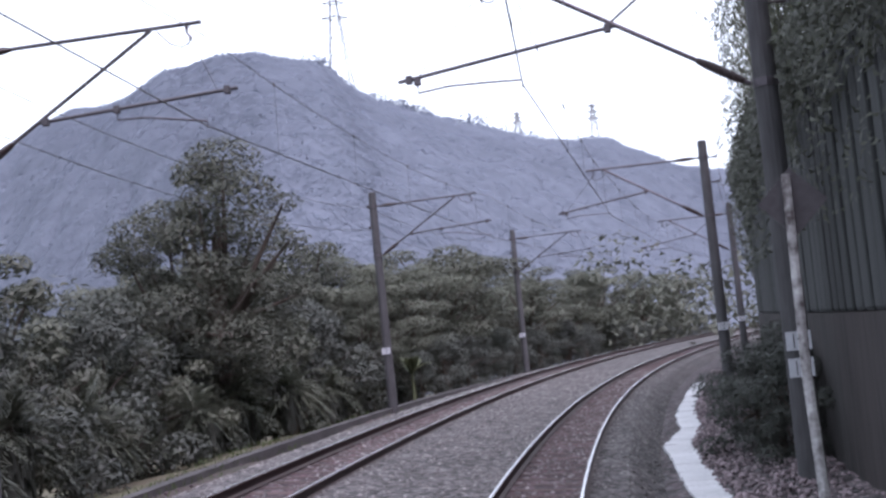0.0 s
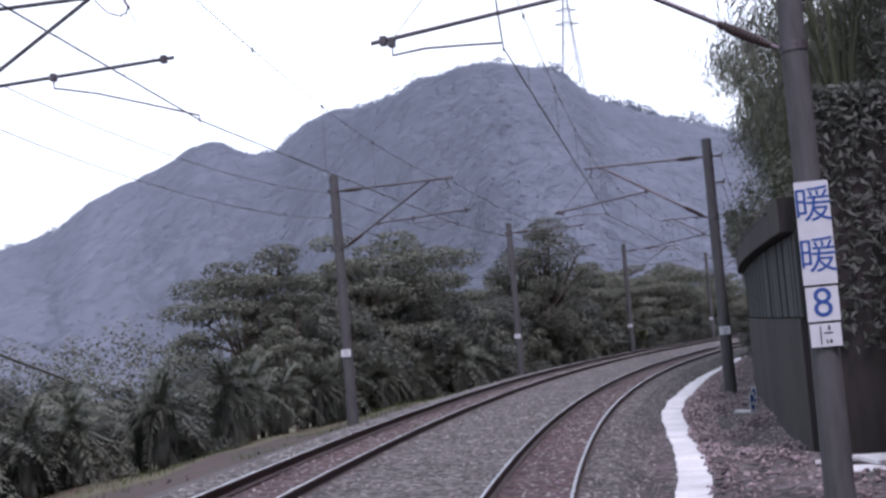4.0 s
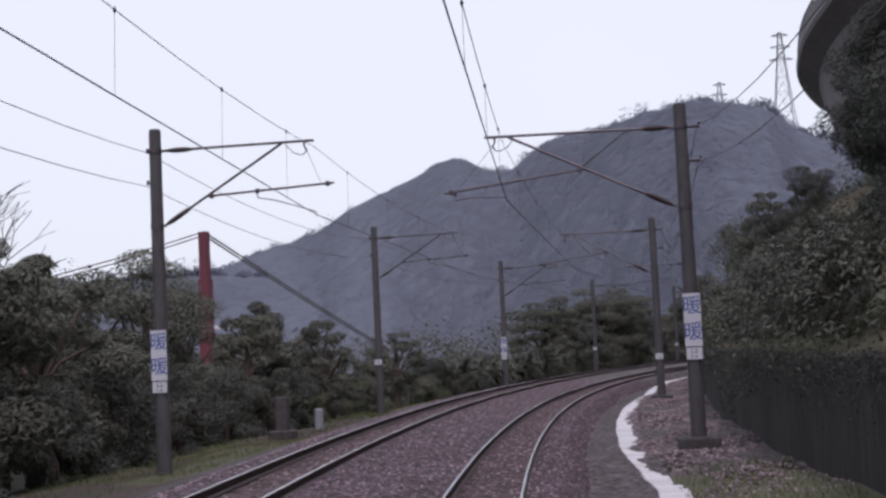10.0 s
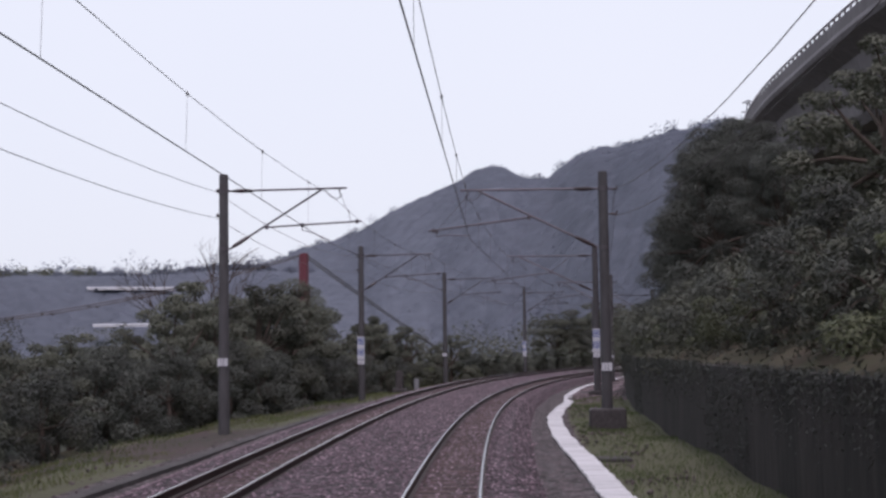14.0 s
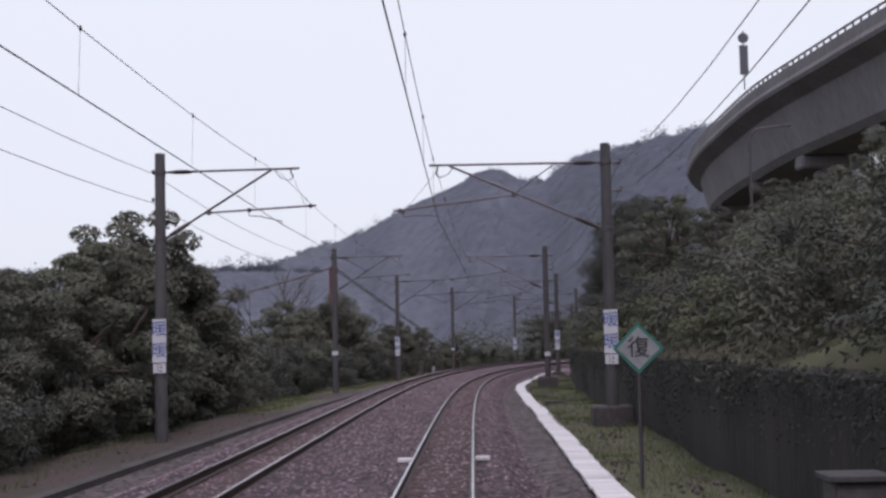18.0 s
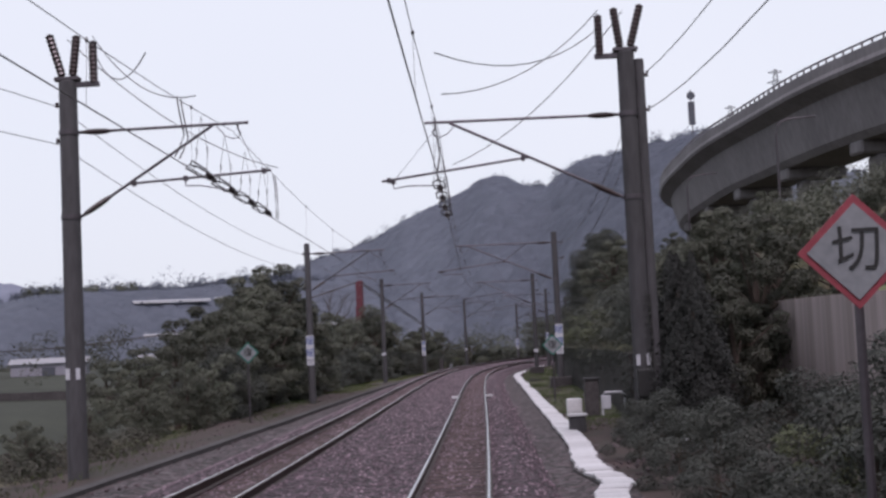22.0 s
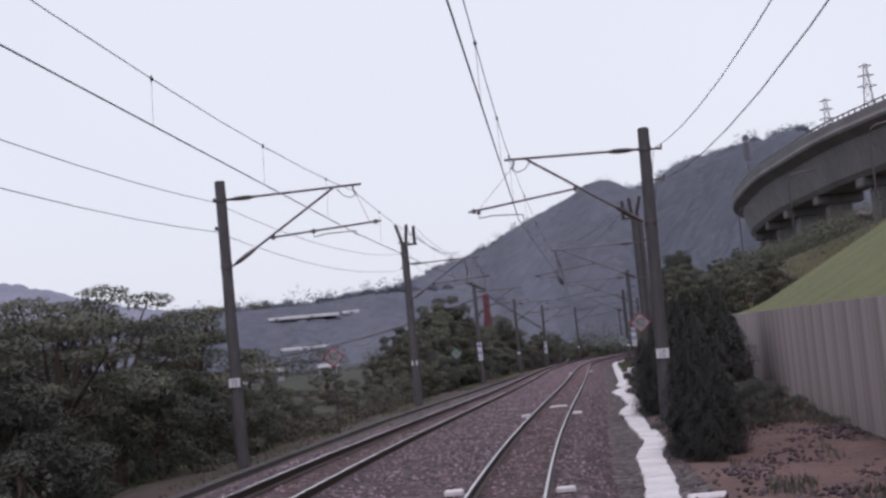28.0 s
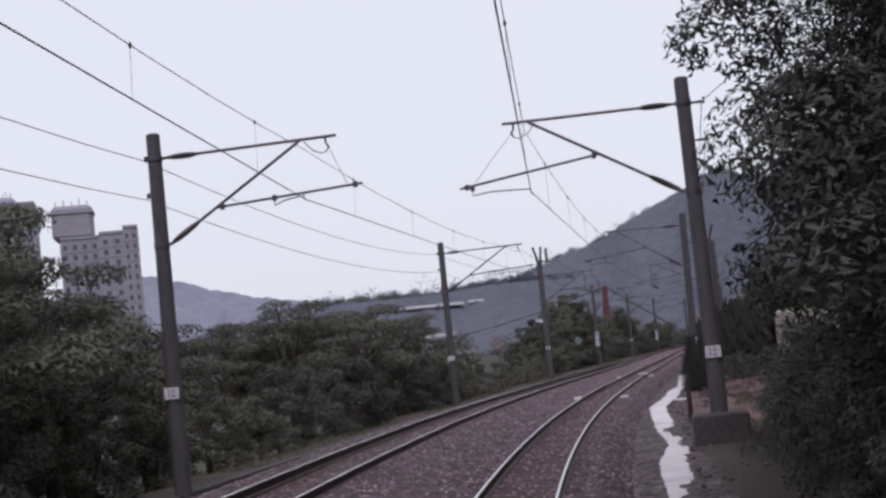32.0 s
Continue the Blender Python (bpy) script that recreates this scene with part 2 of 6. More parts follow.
def line(u):
    u = np.asarray(u, float)
    g = lambda a: np.interp(u, U, a)
    return g(LX), g(LY), g(LZ), g(psi), g(LC)


def at(u, lat, z):
    """World place(s) at u, lat metres to the right of the near track's middle, z above its rails."""
    x, y, h, s, _ = line(u)
    lat = np.asarray(lat, float) + OFF
    return np.stack(np.broadcast_arrays(x + lat * np.cos(s), y + lat * np.sin(s), h + np.asarray(z, float)), -1)


def trk(u, lat, z):
    """The same in the canted plane of the tracks."""
    x, y, h, s, c = line(u)
    a = np.asarray(lat, float) + OFF
    n = np.asarray(z, float) - EYE
    off, up = a * np.cos(c) - n * np.sin(c), a * np.sin(c) + n * np.cos(c)
    return np.stack(np.broadcast_arrays(x + off * np.cos(s), y + off * np.sin(s), h + EYE + up), -1)


def heading(u):
    """Degrees of turn about z that lay a thing's x axis to the right of the line and its y axis along the view."""
    return math.degrees(float(np.interp(u, U, psi)))


def stand(u, lat, z=0.0, turn=0.0):
    return pose(*at(u, lat, z), 0, 0, heading(u) + turn)


# ---- mesh helpers ----
def obj(name, verts, faces, material, parent=None, label="", smooth=False):
    me = bpy.data.meshes.new(name)
    me.from_pydata([tuple(map(float, v)) for v in verts], [], faces)
    me.materials.append(MATS[material])
    if smooth:
        me.polygons.foreach_set("use_smooth", [True] * len(me.polygons))
    me.update()
    ob = new(name, me)
    if parent:
        ob.parent = parent
    return tagged(ob, label)


def part(name, bm, material, parent=None, label="", smooth=False):
    me = bpy.data.meshes.new(name)
    bmesh.ops.recalc_face_normals(bm, faces=bm.faces)
    bm.to_mesh(me)
    bm.free()
    me.materials.append(MATS[material])
    if smooth:
        me.polygons.foreach_set("use_smooth", [True] * len(me.polygons))
    ob = new(name, me)
    if parent:
        ob.parent = parent
    return tagged(ob, label)


def box(bm, lo, hi, bevel=0.0, m=None):
    m = m or Matrix()
    v = [bm.verts.new(m @ Vector((x, y, z))) for x in (lo[0], hi[0]) for y in (lo[1], hi[1]) for z in (lo[2], hi[2])]
    fs = [bm.faces.new([v[i] for i in q]) for q in ((0, 1, 3, 2), (4, 6, 7, 5), (0, 4, 5, 1), (2, 3, 7, 6), (0, 2, 6, 4), (1, 5, 7, 3))]
    if bevel:
        bmesh.ops.bevel(bm, geom=list({e for f in fs for e in f.edges}), offset=bevel, segments=1, affect="EDGES")
    return bm


def tube(bm, points, radii, sides=8, caps=True):
    """A round rod along points."""
    points = [Vector(p) for p in points]
    radii = [radii] * len(points) if np.isscalar(radii) else radii
    rings = []
    for i, p in enumerate(points):
        d = (points[min(i + 1, len(points) - 1)] - points[max(i - 1, 0)]).normalized()
        a = d.cross(Vector((0, 0, 1)) if abs(d.z) < 0.9 else Vector((1, 0, 0))).normalized()
        b = d.cross(a)
        rings.append([bm.verts.new(p + radii[i] * (math.cos(k * math.tau / sides) * a + math.sin(k * math.tau / sides) * b)) for k in range(sides)])
    for r, q in zip(rings, rings[1:]):
        for k in range(sides):
            bm.faces.new((r[k], r[(k + 1) % sides], q[(k + 1) % sides], q[k]))
    if caps:
        bm.faces.new(rings[0][::-1])
        bm.faces.new(rings[-1])
    return bm


def sweep(name, us, profile, place, material, parent=None, label="", closed=True):
    """A profile of (lat, z) carried along the line."""
    us = np.asarray(us, float)
    k = len(profile)
    rings = np.stack([place(us, a, b) for a, b in profile], 1)
    verts = rings.reshape(-1, 3)
    faces = []
    for i in range(len(us) - 1):
        for j in range(k if closed else k - 1):
            a, b = i * k + j, i * k + (j + 1) % k
            faces.append((a, b, b + k, a + k))
    if closed:
        faces += [tuple(range(k))[::-1], tuple(range((len(us) - 1) * k, len(us) * k))]
    return obj(name, verts, faces, material, parent, label)


def empty(name, m, label, category, group="", kind=""):
    ob = new(name)
    ob.matrix_basis = m
    return tagged(ob, label, category, group, kind)

# ---- ground: one sheet, from the track bed out to the horizon ----
LATS = np.array([-140, -90, -60, -40, -28, -22, -18, -15, -13, -11.5, -10, -9, -8.2, -7.5, -6.6, -5.9, -4.5, -3, -1, 0.5, 1.5, 2.2, 3])
GU = np.arange(-260.0, 421.0, 2.0)


def smooth(a, b, x):
    q = np.clip((np.asarray(x, float) - a) / (b - a), 0, 1)
    return q * q * (3 - 2 * q)


def wall_lat(u):
    """How far right of the near track the walls run."""
    return np.interp(u, [-80, -20, 26.3, 27.5, 48, 58, 100, 150, 200, 207, 225, 250, 265, 300], [5.2, 4.1, 4.3, 6.6, 6.6, 5.7, 5.9, 5.7, 5.2, 8.8, 8.4, 7.3, 6.7, 6.9])


def pale_lat(u):
    """The cast wall under the grass bank."""
    return np.interp(u, [196, 207, 225, 250, 265, 300], [9.3, 8.8, 8.4, 7.3, 6.7, 6.9])


def pale_top(u):
    return np.interp(u, [196, 210, 225, 277], [3.05, 2.9, 2.7, 2.3])


def wall_top(u):
    return np.interp(u, [-80, 3, 7, 28, 30, 46, 57, 200, 206, 300], [5.5, 5.4, 4.0, 4.0, 5.2, 5.4, 1.9, 1.6, 1.5, 2.4])


def ground_z(u, lat):
    """Height of the ground above the rails."""
    u, lat = np.broadcast_arrays(np.asarray(u, float), np.asarray(lat, float))
    left = np.interp(lat, [-140, -60, -40, -24, -15, -11, -9, -7.4, -6.3], [-7, -6, -5, -3.0, -1.3, -0.75, -0.6, -0.5, -0.42])
    right = np.interp(lat, [1.2, 2.0, 3.0, 4.5, 8.0], [-0.3, -0.42, -0.42, -0.4, -0.3])
    z = np.where(lat < -2, left, right)
    past = lat - wall_lat(u)
    bank = wall_top(u) - 0.15 + np.interp(past, [0, 1, 6, 14, 40], [0, 0.5, 4.5, 8.0, 14.0]) * np.interp(u, [-60, 40, 60, 205, 225, 260, 290], [1, 1, 0.9, 0.8, 0.7, 0.8, 0.8])
    open_gap = smooth(196, 202, u) * (1 - smooth(205, 209, u)) + smooth(276, 286, u)
    gentle = np.interp(past, [-4, 0, 4, 10, 40], [-0.4, 0.0, 1.6, 4.5, 12])
    bank = bank * (1 - open_gap) + gentle * open_gap
    z = np.where(past > 0.15, bank, z)
    cant = np.interp(u, U, LC)
    bed = np.interp(lat, [-7.2, -6.2, 1.4, 2.4], [0, 1, 1, 0])
    return z + bed * (np.sin(cant) * (lat + OFF) - 0.16) + np.where((lat < -8.5) | (lat > 3), 0.12, 0.02) * noise_grid(u, lat)


def noise_grid(u, lat):
    return np.sin(u * 0.9 + lat * 2.1) * 0.4 + np.sin(u * 0.37 - lat * 1.3 + 1.0) * 0.6


wl_ = wall_lat(GU)
cols = [np.full(len(GU), v) for v in LATS] + [3 + (wl_ - 3.0) * q for q in (0.3, 0.65)] + [wl_ + 0.04] + [wl_ + q for q in (0.32, 1.2, 3, 6, 10, 16, 26, 40, 65)]
ll = np.stack(cols, 1)
uu = np.repeat(GU[:, None], ll.shape[1], 1)
gv = at(uu, ll, ground_z(uu, ll)).reshape(-1, 3)
nl = ll.shape[1]
gf = [(i * nl + j, i * nl + j + 1, (i + 1) * nl + j + 1, (i + 1) * nl + j) for i in range(len(GU) - 1) for j in range(nl - 1)]
k = len(gv)
far = [(-4200, -4200, -7.2), (4200, -4200, -7.2), (4200, 4200, -7.2), (-4200, 4200, -7.2)]
ground = obj("ground", list(gv) + far, gf + [(k, k + 1, k + 2, k + 3)], "soil", smooth=True)
ground.data.materials.append(MATS["gravel"])
ground.data.materials.append(MATS["scrub"])
ground.data.materials.append(MATS["grass"])
ground.data.materials.append(MATS["soil_red"])
for i, p in enumerate(ground.data.polygons):
    j, iu = i % (nl - 1), i // (nl - 1)
    if iu < len(GU) - 1 and (1.0 < ll[iu, j] < 2.9 or (-7.6 < ll[iu, j] < -5) or (GU[iu] < 106 and 1.0 < ll[iu, j] < wl_[iu])):
        p.material_index = 1
    elif iu >= len(GU) - 1 or ll[iu, j] < -12 or ll[iu, j] > wl_[iu] + 0.2:
        p.material_index = 2
    if iu < len(GU) - 1 and 2.9 < ll[iu, j] < wl_[iu]:
        if 100 < GU[iu] < 200:
            p.material_index = 3
        elif 232 < GU[iu] < 284:
            p.material_index = 4
    elif iu < len(GU) - 1 and -10.2 < ll[iu, j] < -8.1 and 60 < GU[iu] < 150 and math.sin(GU[iu] * 0.23) > 0.1:
        p.material_index = 3
tagged(ground, "brown earth and rough grass beside the railway line", "ground", kind="structure")

# ---- the two tracks ----
RU = np.arange(-200.0, 400.1, 2.0)
bed = sweep("ballast_bed", RU, [(1.75, -0.5), (1.15, -0.16), (0.62, -0.15), (0.5, -0.19), (-0.5, -0.19), (-0.62, -0.15), (-3.1, -0.14), (-3.25, -0.19), (-4.25, -0.19), (-4.4, -0.15), (-5.2, -0.17), (-6.4, -0.62)], trk, "ballast", closed=False)
bed.data.materials.append(MATS["ballast_rust"])
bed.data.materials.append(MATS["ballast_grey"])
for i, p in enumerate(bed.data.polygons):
    p.material_index = 1 if i % 11 in (3, 7) else 2 if RU[i // 11] < 40 else 0  # browner between the rails; the grey copy, without the purple cast, at the start
tagged(bed, "grey-brown crushed stone ballast under two curved tracks", "ballast", kind="structure")

rng = np.random.default_rng(3)
tie_bm = box(bmesh.new(), (-0.95, -0.11, -0.1), (0.95, 0.11, 0.05), 0.012)
tie_mesh = bpy.data.meshes.new("sleeper")
tie_bm.to_mesh(tie_mesh)
tie_bm.free()
tie_mesh.materials.append(MATS["sleeper_wood"])
TIE_V = [v.co.copy() for v in tie_mesh.vertices]
TIE_F = [tuple(p.vertices) for p in tie_mesh.polygons]
RAIL = [(-0.065, -0.17), (0.065, -0.17), (0.065, -0.155), (0.012, -0.13), (0.012, -0.045), (0.033, -0.035), (0.033, -0.008), (0.026, 0.0), (-0.026, 0.0), (-0.033, -0.008), (-0.033, -0.035), (-0.012, -0.045), (-0.012, -0.13), (-0.065, -0.155)]
for mid, what in ((0.0, "near"), (-GAP, "far")):
    track = empty("railway_track", Matrix(), "pair of rusty steel rails with shiny worn tops on ballast", "railway track", "tracks of the line")
    def tie(u, m=mid):
        return pose(*trk(u, m, -0.23), 0, 0, heading(u)) @ pose(0, 0, 0, 0, -math.degrees(float(np.interp(u, U, LC))), 0)
    tv, tf = [], []
    for u in np.arange(-80.0, 330.0, 0.64):
        if what == "near" and 70 <= u < 250:
            continue
        m = tie(u)
        k = len(tv)
        tv += [tuple(m @ Vector(v)) for v in TIE_V]
        tf += [tuple(k + i for i in q) for q in TIE_F]
    tagged(obj("sleeper_rest", tv, tf, "sleeper_wood", track, "brown sleepers half buried in ballast"), kind="stuff")
    if what == "near":
        for u in np.arange(70.0, 250.0, 0.64):
            ob = new("sleeper", tie_mesh)
            ob.matrix_basis = tie(u + rng.uniform(-0.03, 0.03))
            ob.parent = track
    for side in (-0.566, 0.566):
        rail = sweep("rail", RU, [(mid + side + a, b) for a, b in RAIL], trk, "rail_steel", track)
        sweep("running_surface", RU, [(mid + side - 0.019, 0.001), (mid + side - 0.019, 0.003), (mid + side + 0.019, 0.003), (mid + side + 0.019, 0.001)], trk, "rail_top", rail, "bright worn rail top")

# loose stones over the bed and its shoulders
rng = np.random.default_rng(7)
unit = np.array([(1, 0, 0), (-1, 0, 0), (0, 1, 0), (0, -1, 0), (0, 0, 1), (0, 0, -1)], float)
octa = np.array([(0, 2, 4), (2, 1, 4), (1, 3, 4), (3, 0, 4), (2, 0, 5), (1, 2, 5), (3, 1, 5), (0, 3, 5)])


def stones(name, places, sizes, material, label):
    """One mesh of many rough stones, eight faces each."""
    n = len(places)
    v = unit[None] * (sizes[:, None, None] * rng.uniform(0.55, 1.2, (n, 6, 1)))
    a, b = rng.uniform(0, math.tau, n), rng.uniform(-0.6, 0.6, n)
    ca, sa, cb, sb = np.cos(a), np.sin(a), np.cos(b), np.sin(b)
    x, y, z = v[..., 0], v[..., 1], v[..., 2] * 0.75
    y, z = y * cb[:, None] - z * sb[:, None], y * sb[:, None] + z * cb[:, None]
    x, y = x * ca[:, None] - y * sa[:, None], x * sa[:, None] + y * ca[:, None]
    v = np.stack([x, y, z], -1) + places[:, None]
    faces = (octa[None] + 6 * np.arange(n)[:, None, None]).reshape(-1, 3)
    me = bpy.data.meshes.new(name)
    me.vertices.add(n * 6)
    me.vertices.foreach_set("co", v.reshape(-1))
    me.loops.add(faces.size)
    me.loops.foreach_set("vertex_index", faces.reshape(-1).astype(np.int32))
    me.polygons.add(len(faces))
    me.polygons.foreach_set("loop_start", np.arange(0, faces.size, 3, dtype=np.int32))
    me.update(calc_edges=True)
    me.materials.append(MATS[material])
    return tagged(new(name, me), label, "stones", kind="stuff")


NS = 70000
su, sl = rng.uniform(-60, 345, NS), rng.uniform(-6.3, 2.0, NS)
sz = np.interp(sl, [-6.4, -5.2, -4.4, -4.25, -3.25, -3.1, -0.62, -0.5, 0.5, 0.62, 1.15, 1.75, 2.0], [-0.6, -0.17, -0.15, -0.19, -0.19, -0.14, -0.15, -0.19, -0.19, -0.15, -0.16, -0.48, -0.5])
size = rng.uniform(0.025, 0.055, NS)
# The first stretch takes the stone colour without the purple cast.
no_cast = su < 40 + rng.normal(0, 4, NS)
stones("ballast_stones", trk(su, sl, sz)[~no_cast], size[~no_cast], "stone", "loose grey and rust-brown ballast stones between the rails")
stones("ballast_stones", trk(su, sl, sz)[no_cast], size[no_cast], "stone_grey", "loose grey ballast stones between the rails")

# ---- the drain: white cover slabs in a wandering row, beside the near track ----
DRAIN_U = [-70, -48, -42, -36, -32, -28, -24, -17, -8, 0, 6, 9, 14, 20, 25, 30, 35.5, 41, 50, 58, 66, 75, 84, 94, 104, 112, 119, 126, 133, 140, 160, 190, 200, 210, 216, 219, 224, 230, 238, 242, 250, 256, 260, 266, 271, 280, 287, 291, 296, 301, 312, 340]
DRAIN_L = [2.3, 2.3, 2.27, 2.1, 2.25, 1.84, 2.0, 2.2, 2.0, 1.9, 1.9, 1.75, 1.8, 2.0, 2.2, 2.2, 1.85, 2.2, 2.5, 2.8, 2.6, 2.55, 2.6, 2.66, 3.0, 2.7, 2.5, 2.5, 2.6, 2.74, 3.0, 2.85, 2.8, 2.75, 2.45, 2.75, 2.3, 2.55, 2.7, 2.35, 2.5, 2.7, 2.4, 2.3, 1.95, 2.3, 2.6, 2.35, 2.3, 2.35, 2.2, 2.2]
dl = lambda u: np.interp(u, DRAIN_U, DRAIN_L)
drain = empty("drain_channel", Matrix(), "narrow concrete drain covered with white cement slabs beside the ballast", "drain", kind="structure")
du = np.arange(-70.0, 341.0, 1.0)
sweep("channel_wall", du, [(-0.25, -0.85), (0.25, -0.85), (0.25, -0.4), (-0.25, -0.4)], lambda u, a, z: at(u, dl(u) + a, z + np.sin(np.interp(u, U, LC)) * 1.6), "block_concrete", drain)
slab_meshes = []
for v in range(5):
    bm = bmesh.new()
    box(bm, (-0.27, -0.303, -0.07), (0.27, 0.303, 0.0), 0.014)
    for q in bm.verts:
        q.co += Vector((rng.uniform(-0.012, 0.012), rng.uniform(-0.01, 0.01), rng.uniform(-0.006, 0.006)))
    me = bpy.data.meshes.new("cover_slab")
    bm.to_mesh(me)
    bm.free()
    me.materials.append(MATS["slab_concrete"])
    slab_meshes.append(me)
sv, sf = [], []
shift = 0.0
for i, u_ in enumerate(np.arange(-52.0, 322.0, 0.628)):
    rough_lay = 2.6 if 212 < u_ < 248 else 1.0
    shift = 0.75 * shift + rng.uniform(-0.022, 0.022) * rough_lay
    z0 = -0.335 + math.sin(float(np.interp(u_, U, LC))) * 1.6
    slope = math.degrees(math.atan2(float(dl(u_ + 0.5) - dl(u_ - 0.5)), 1.0))
    p = at(u_, dl(u_) + shift, z0 + rng.uniform(-0.008, 0.01))
    m = pose(*p, rng.uniform(-0.5, 0.5), rng.uniform(-1.5, 1.5), heading(u_) + slope + rng.uniform(-2.5, 2.5) * rough_lay)
    if 70 <= u_ < 258:
        ob = new("cover_slab", slab_meshes[i % 5])
        ob.matrix_basis = m
        ob.parent = drain
    else:
        k = len(sv)
        sv += [tuple(m @ v.co) for v in slab_meshes[i % 5].vertices]
        sf += [tuple(k + q for q in f.vertices) for f in slab_meshes[i % 5].polygons]
tagged(obj("cover_slab_rest", sv, sf, "slab_concrete", drain, "white cement cover slabs in a wandering row"), kind="stuff")

# low concrete trough along the far side of the line
tro = sweep("cable_trough", np.arange(-120.0, 380.0, 2.0), [(-0.16, -0.8), (0.16, -0.8), (0.16, -0.4), (-0.16, -0.4)], lambda u, a, z: at(u, np.interp(u, [-60, -40, 0, 30, 90, 140, 190, 230, 260, 290], [-10.2, -9.6, -8.4, -7.8, -7.5, -6.7, -7.2, -8.0, -7.9, -8.6]) + a, z), "block_concrete")
tagged(tro, "low grey concrete cable trough beside the far track", "cable trough", kind="structure")

# ---- walls on the right ----
def wall(name, us, lat0, top, thick, material, label, low=-1.0):
    us = np.asarray(us, float)
    L, Tz = np.array([lat0(u) for u in us]), np.array([top(u) for u in us])
    k = len(us)
    rings = np.stack([at(us, L, np.full(k, low)), at(us, L, Tz), at(us, L + thick, Tz), at(us, L + thick, np.full(k, low))], 1).reshape(-1, 3)
    faces = [(i * 4 + j, i * 4 + (j + 1) % 4, i * 4 + 4 + (j + 1) % 4, i * 4 + 4 + j) for i in range(k - 1) for j in range(4)]
    faces += [(3, 2, 1, 0), tuple(range(k * 4 - 4, k * 4))]
    return tagged(obj(name, rings, faces, material), label, "wall", kind="structure")


front = lambda u: float(np.interp(u, [-80, -20, 28], [5.2, 4.1, 4.3]))
wall("wall_1", np.arange(-90, 28.1, 2), front, lambda u: 1.9, 0.6, "wall_concrete", "dark weathered concrete retaining wall streaked with moss")
rng = np.random.default_rng(5)
ribbed = wall("wall_2", np.arange(-90, 28.1, 2), lambda u: front(u) + 0.1, lambda u: 5.4 if u < 5 else 3.45, 0.5, "wall_concrete", "ribbed dark concrete wall panels above a plinth")
wall("wall_6", np.arange(4, 28.3, 2), lambda u: front(u) - 0.2, lambda u: 4.05, 0.9, "wall_concrete", "heavy dark concrete beam along the top of the ribbed wall", low=3.45)
wall("wall_7", np.array([28.05, 28.5]), lambda u: 4.45, lambda u: 5.6, 3.2, "wall_concrete", "dark end face of the retaining wall")
wall("wall_5", np.arange(29, 58, 2), lambda u: float(wall_lat(u)), lambda u: float(wall_top(u)) + 0.1, 0.5, "wall_concrete", "high dark retaining wall set back behind dumped slabs")
wall("wall_3", np.arange(57, 200.1, 2), lambda u: float(wall_lat(u)), lambda u: float(wall_top(u)), 0.4, "wall_concrete", "low dark retaining wall overgrown with ivy")
cast_wall = wall("wall_4", np.arange(197, 286, 2), lambda u: float(pale_lat(u)), lambda u: float(pale_top(u)), 0.35, "pale_wall", "pale cast concrete retaining wall under a grass bank")

panel_mesh = box(bmesh.new(), (-0.03, -0.9985, 0.0), (0.05, 0.9985, 1.0), 0.002)
panel_data = bpy.data.meshes.new("panel")
panel_mesh.to_mesh(panel_data)
panel_mesh.free()
panel_data.materials.append(MATS["pale_wall"])
for u in np.arange(198.0, 284.5, 2.0):
    ob = new("panel", panel_data)
    turn = -math.degrees(math.atan2(float(pale_lat(u + 1) - pale_lat(u - 1)), 2.0))
    ob.matrix_basis = stand(u, float(pale_lat(u)), -0.9, -turn) @ Matrix.Diagonal((1, 1, float(pale_top(u)) + 0.9 - rng.uniform(0, 0.03), 1))
    ob.parent = cast_wall
rib_mesh = box(bmesh.new(), (-0.05, -0.24, 0.0), (0.1, 0.24, 1.5), 0.02)
rib_data = bpy.data.meshes.new("board")
rib_mesh.to_mesh(rib_data)
rib_mesh.free()
rib_data.materials.append(MATS["board_concrete"])
for u in np.arange(-88.0, 28.0, 0.62):
    ob = new("board", rib_data)
    ob.matrix_basis = stand(u, front(u) + 0.075 + rng.uniform(-0.018, 0.018), 1.92) @ Matrix.Diagonal((1, 1, 1.0 if u > 4 else 2.3, 1))
    ob.parent = ribbed

# ---- catenary poles with their arms ----
LEFT = [(-81, -10.0, 8.3), (-53, -9.85, 8.28), (-21.1, -9.3, 8.15), (7.0, -9.35, 8.08), (31.6, -10.2, 8.65), (62.7, -10.05, 8.6), (94.0, -9.35, 8.4), (126.8, -8.72, 8.3), (168.8, -8.8, 8.14), (211.4, -8.95, 8.78), (249.6, -9.08, 7.9), (289.3, -8.5, 7.8)]
RIGHT = [(-76, 3.3, 7.9), (-47, 3.4, 7.9), (-19.5, 3.5, 7.8), (7.6, 3.43, 7.8), (34.8, 3.75, 8.0), (64.5, 3.7, 8.02), (94.5, 4.3, 8.1), (126.8, 4.2, 8.13), (168.8, 4.72, 8.13), (210.2, 4.35, 9.05), (251.7, 3.25, 7.75), (288.3, 3.5, 7.74)]


FAR_WIRE = -5.1


def near_wire(u):
    """Where the wires over the near track are held, left and right of its middle."""
    return float(np.interp(u, [-19.5, 35, 64.5, 94.5, 126.8, 168.8, 210, 251.7, 288, 370], [0.1, 0.05, 0.0, -0.12, -0.3, -0.36, -0.26, -0.2, -0.1, -0.1]))


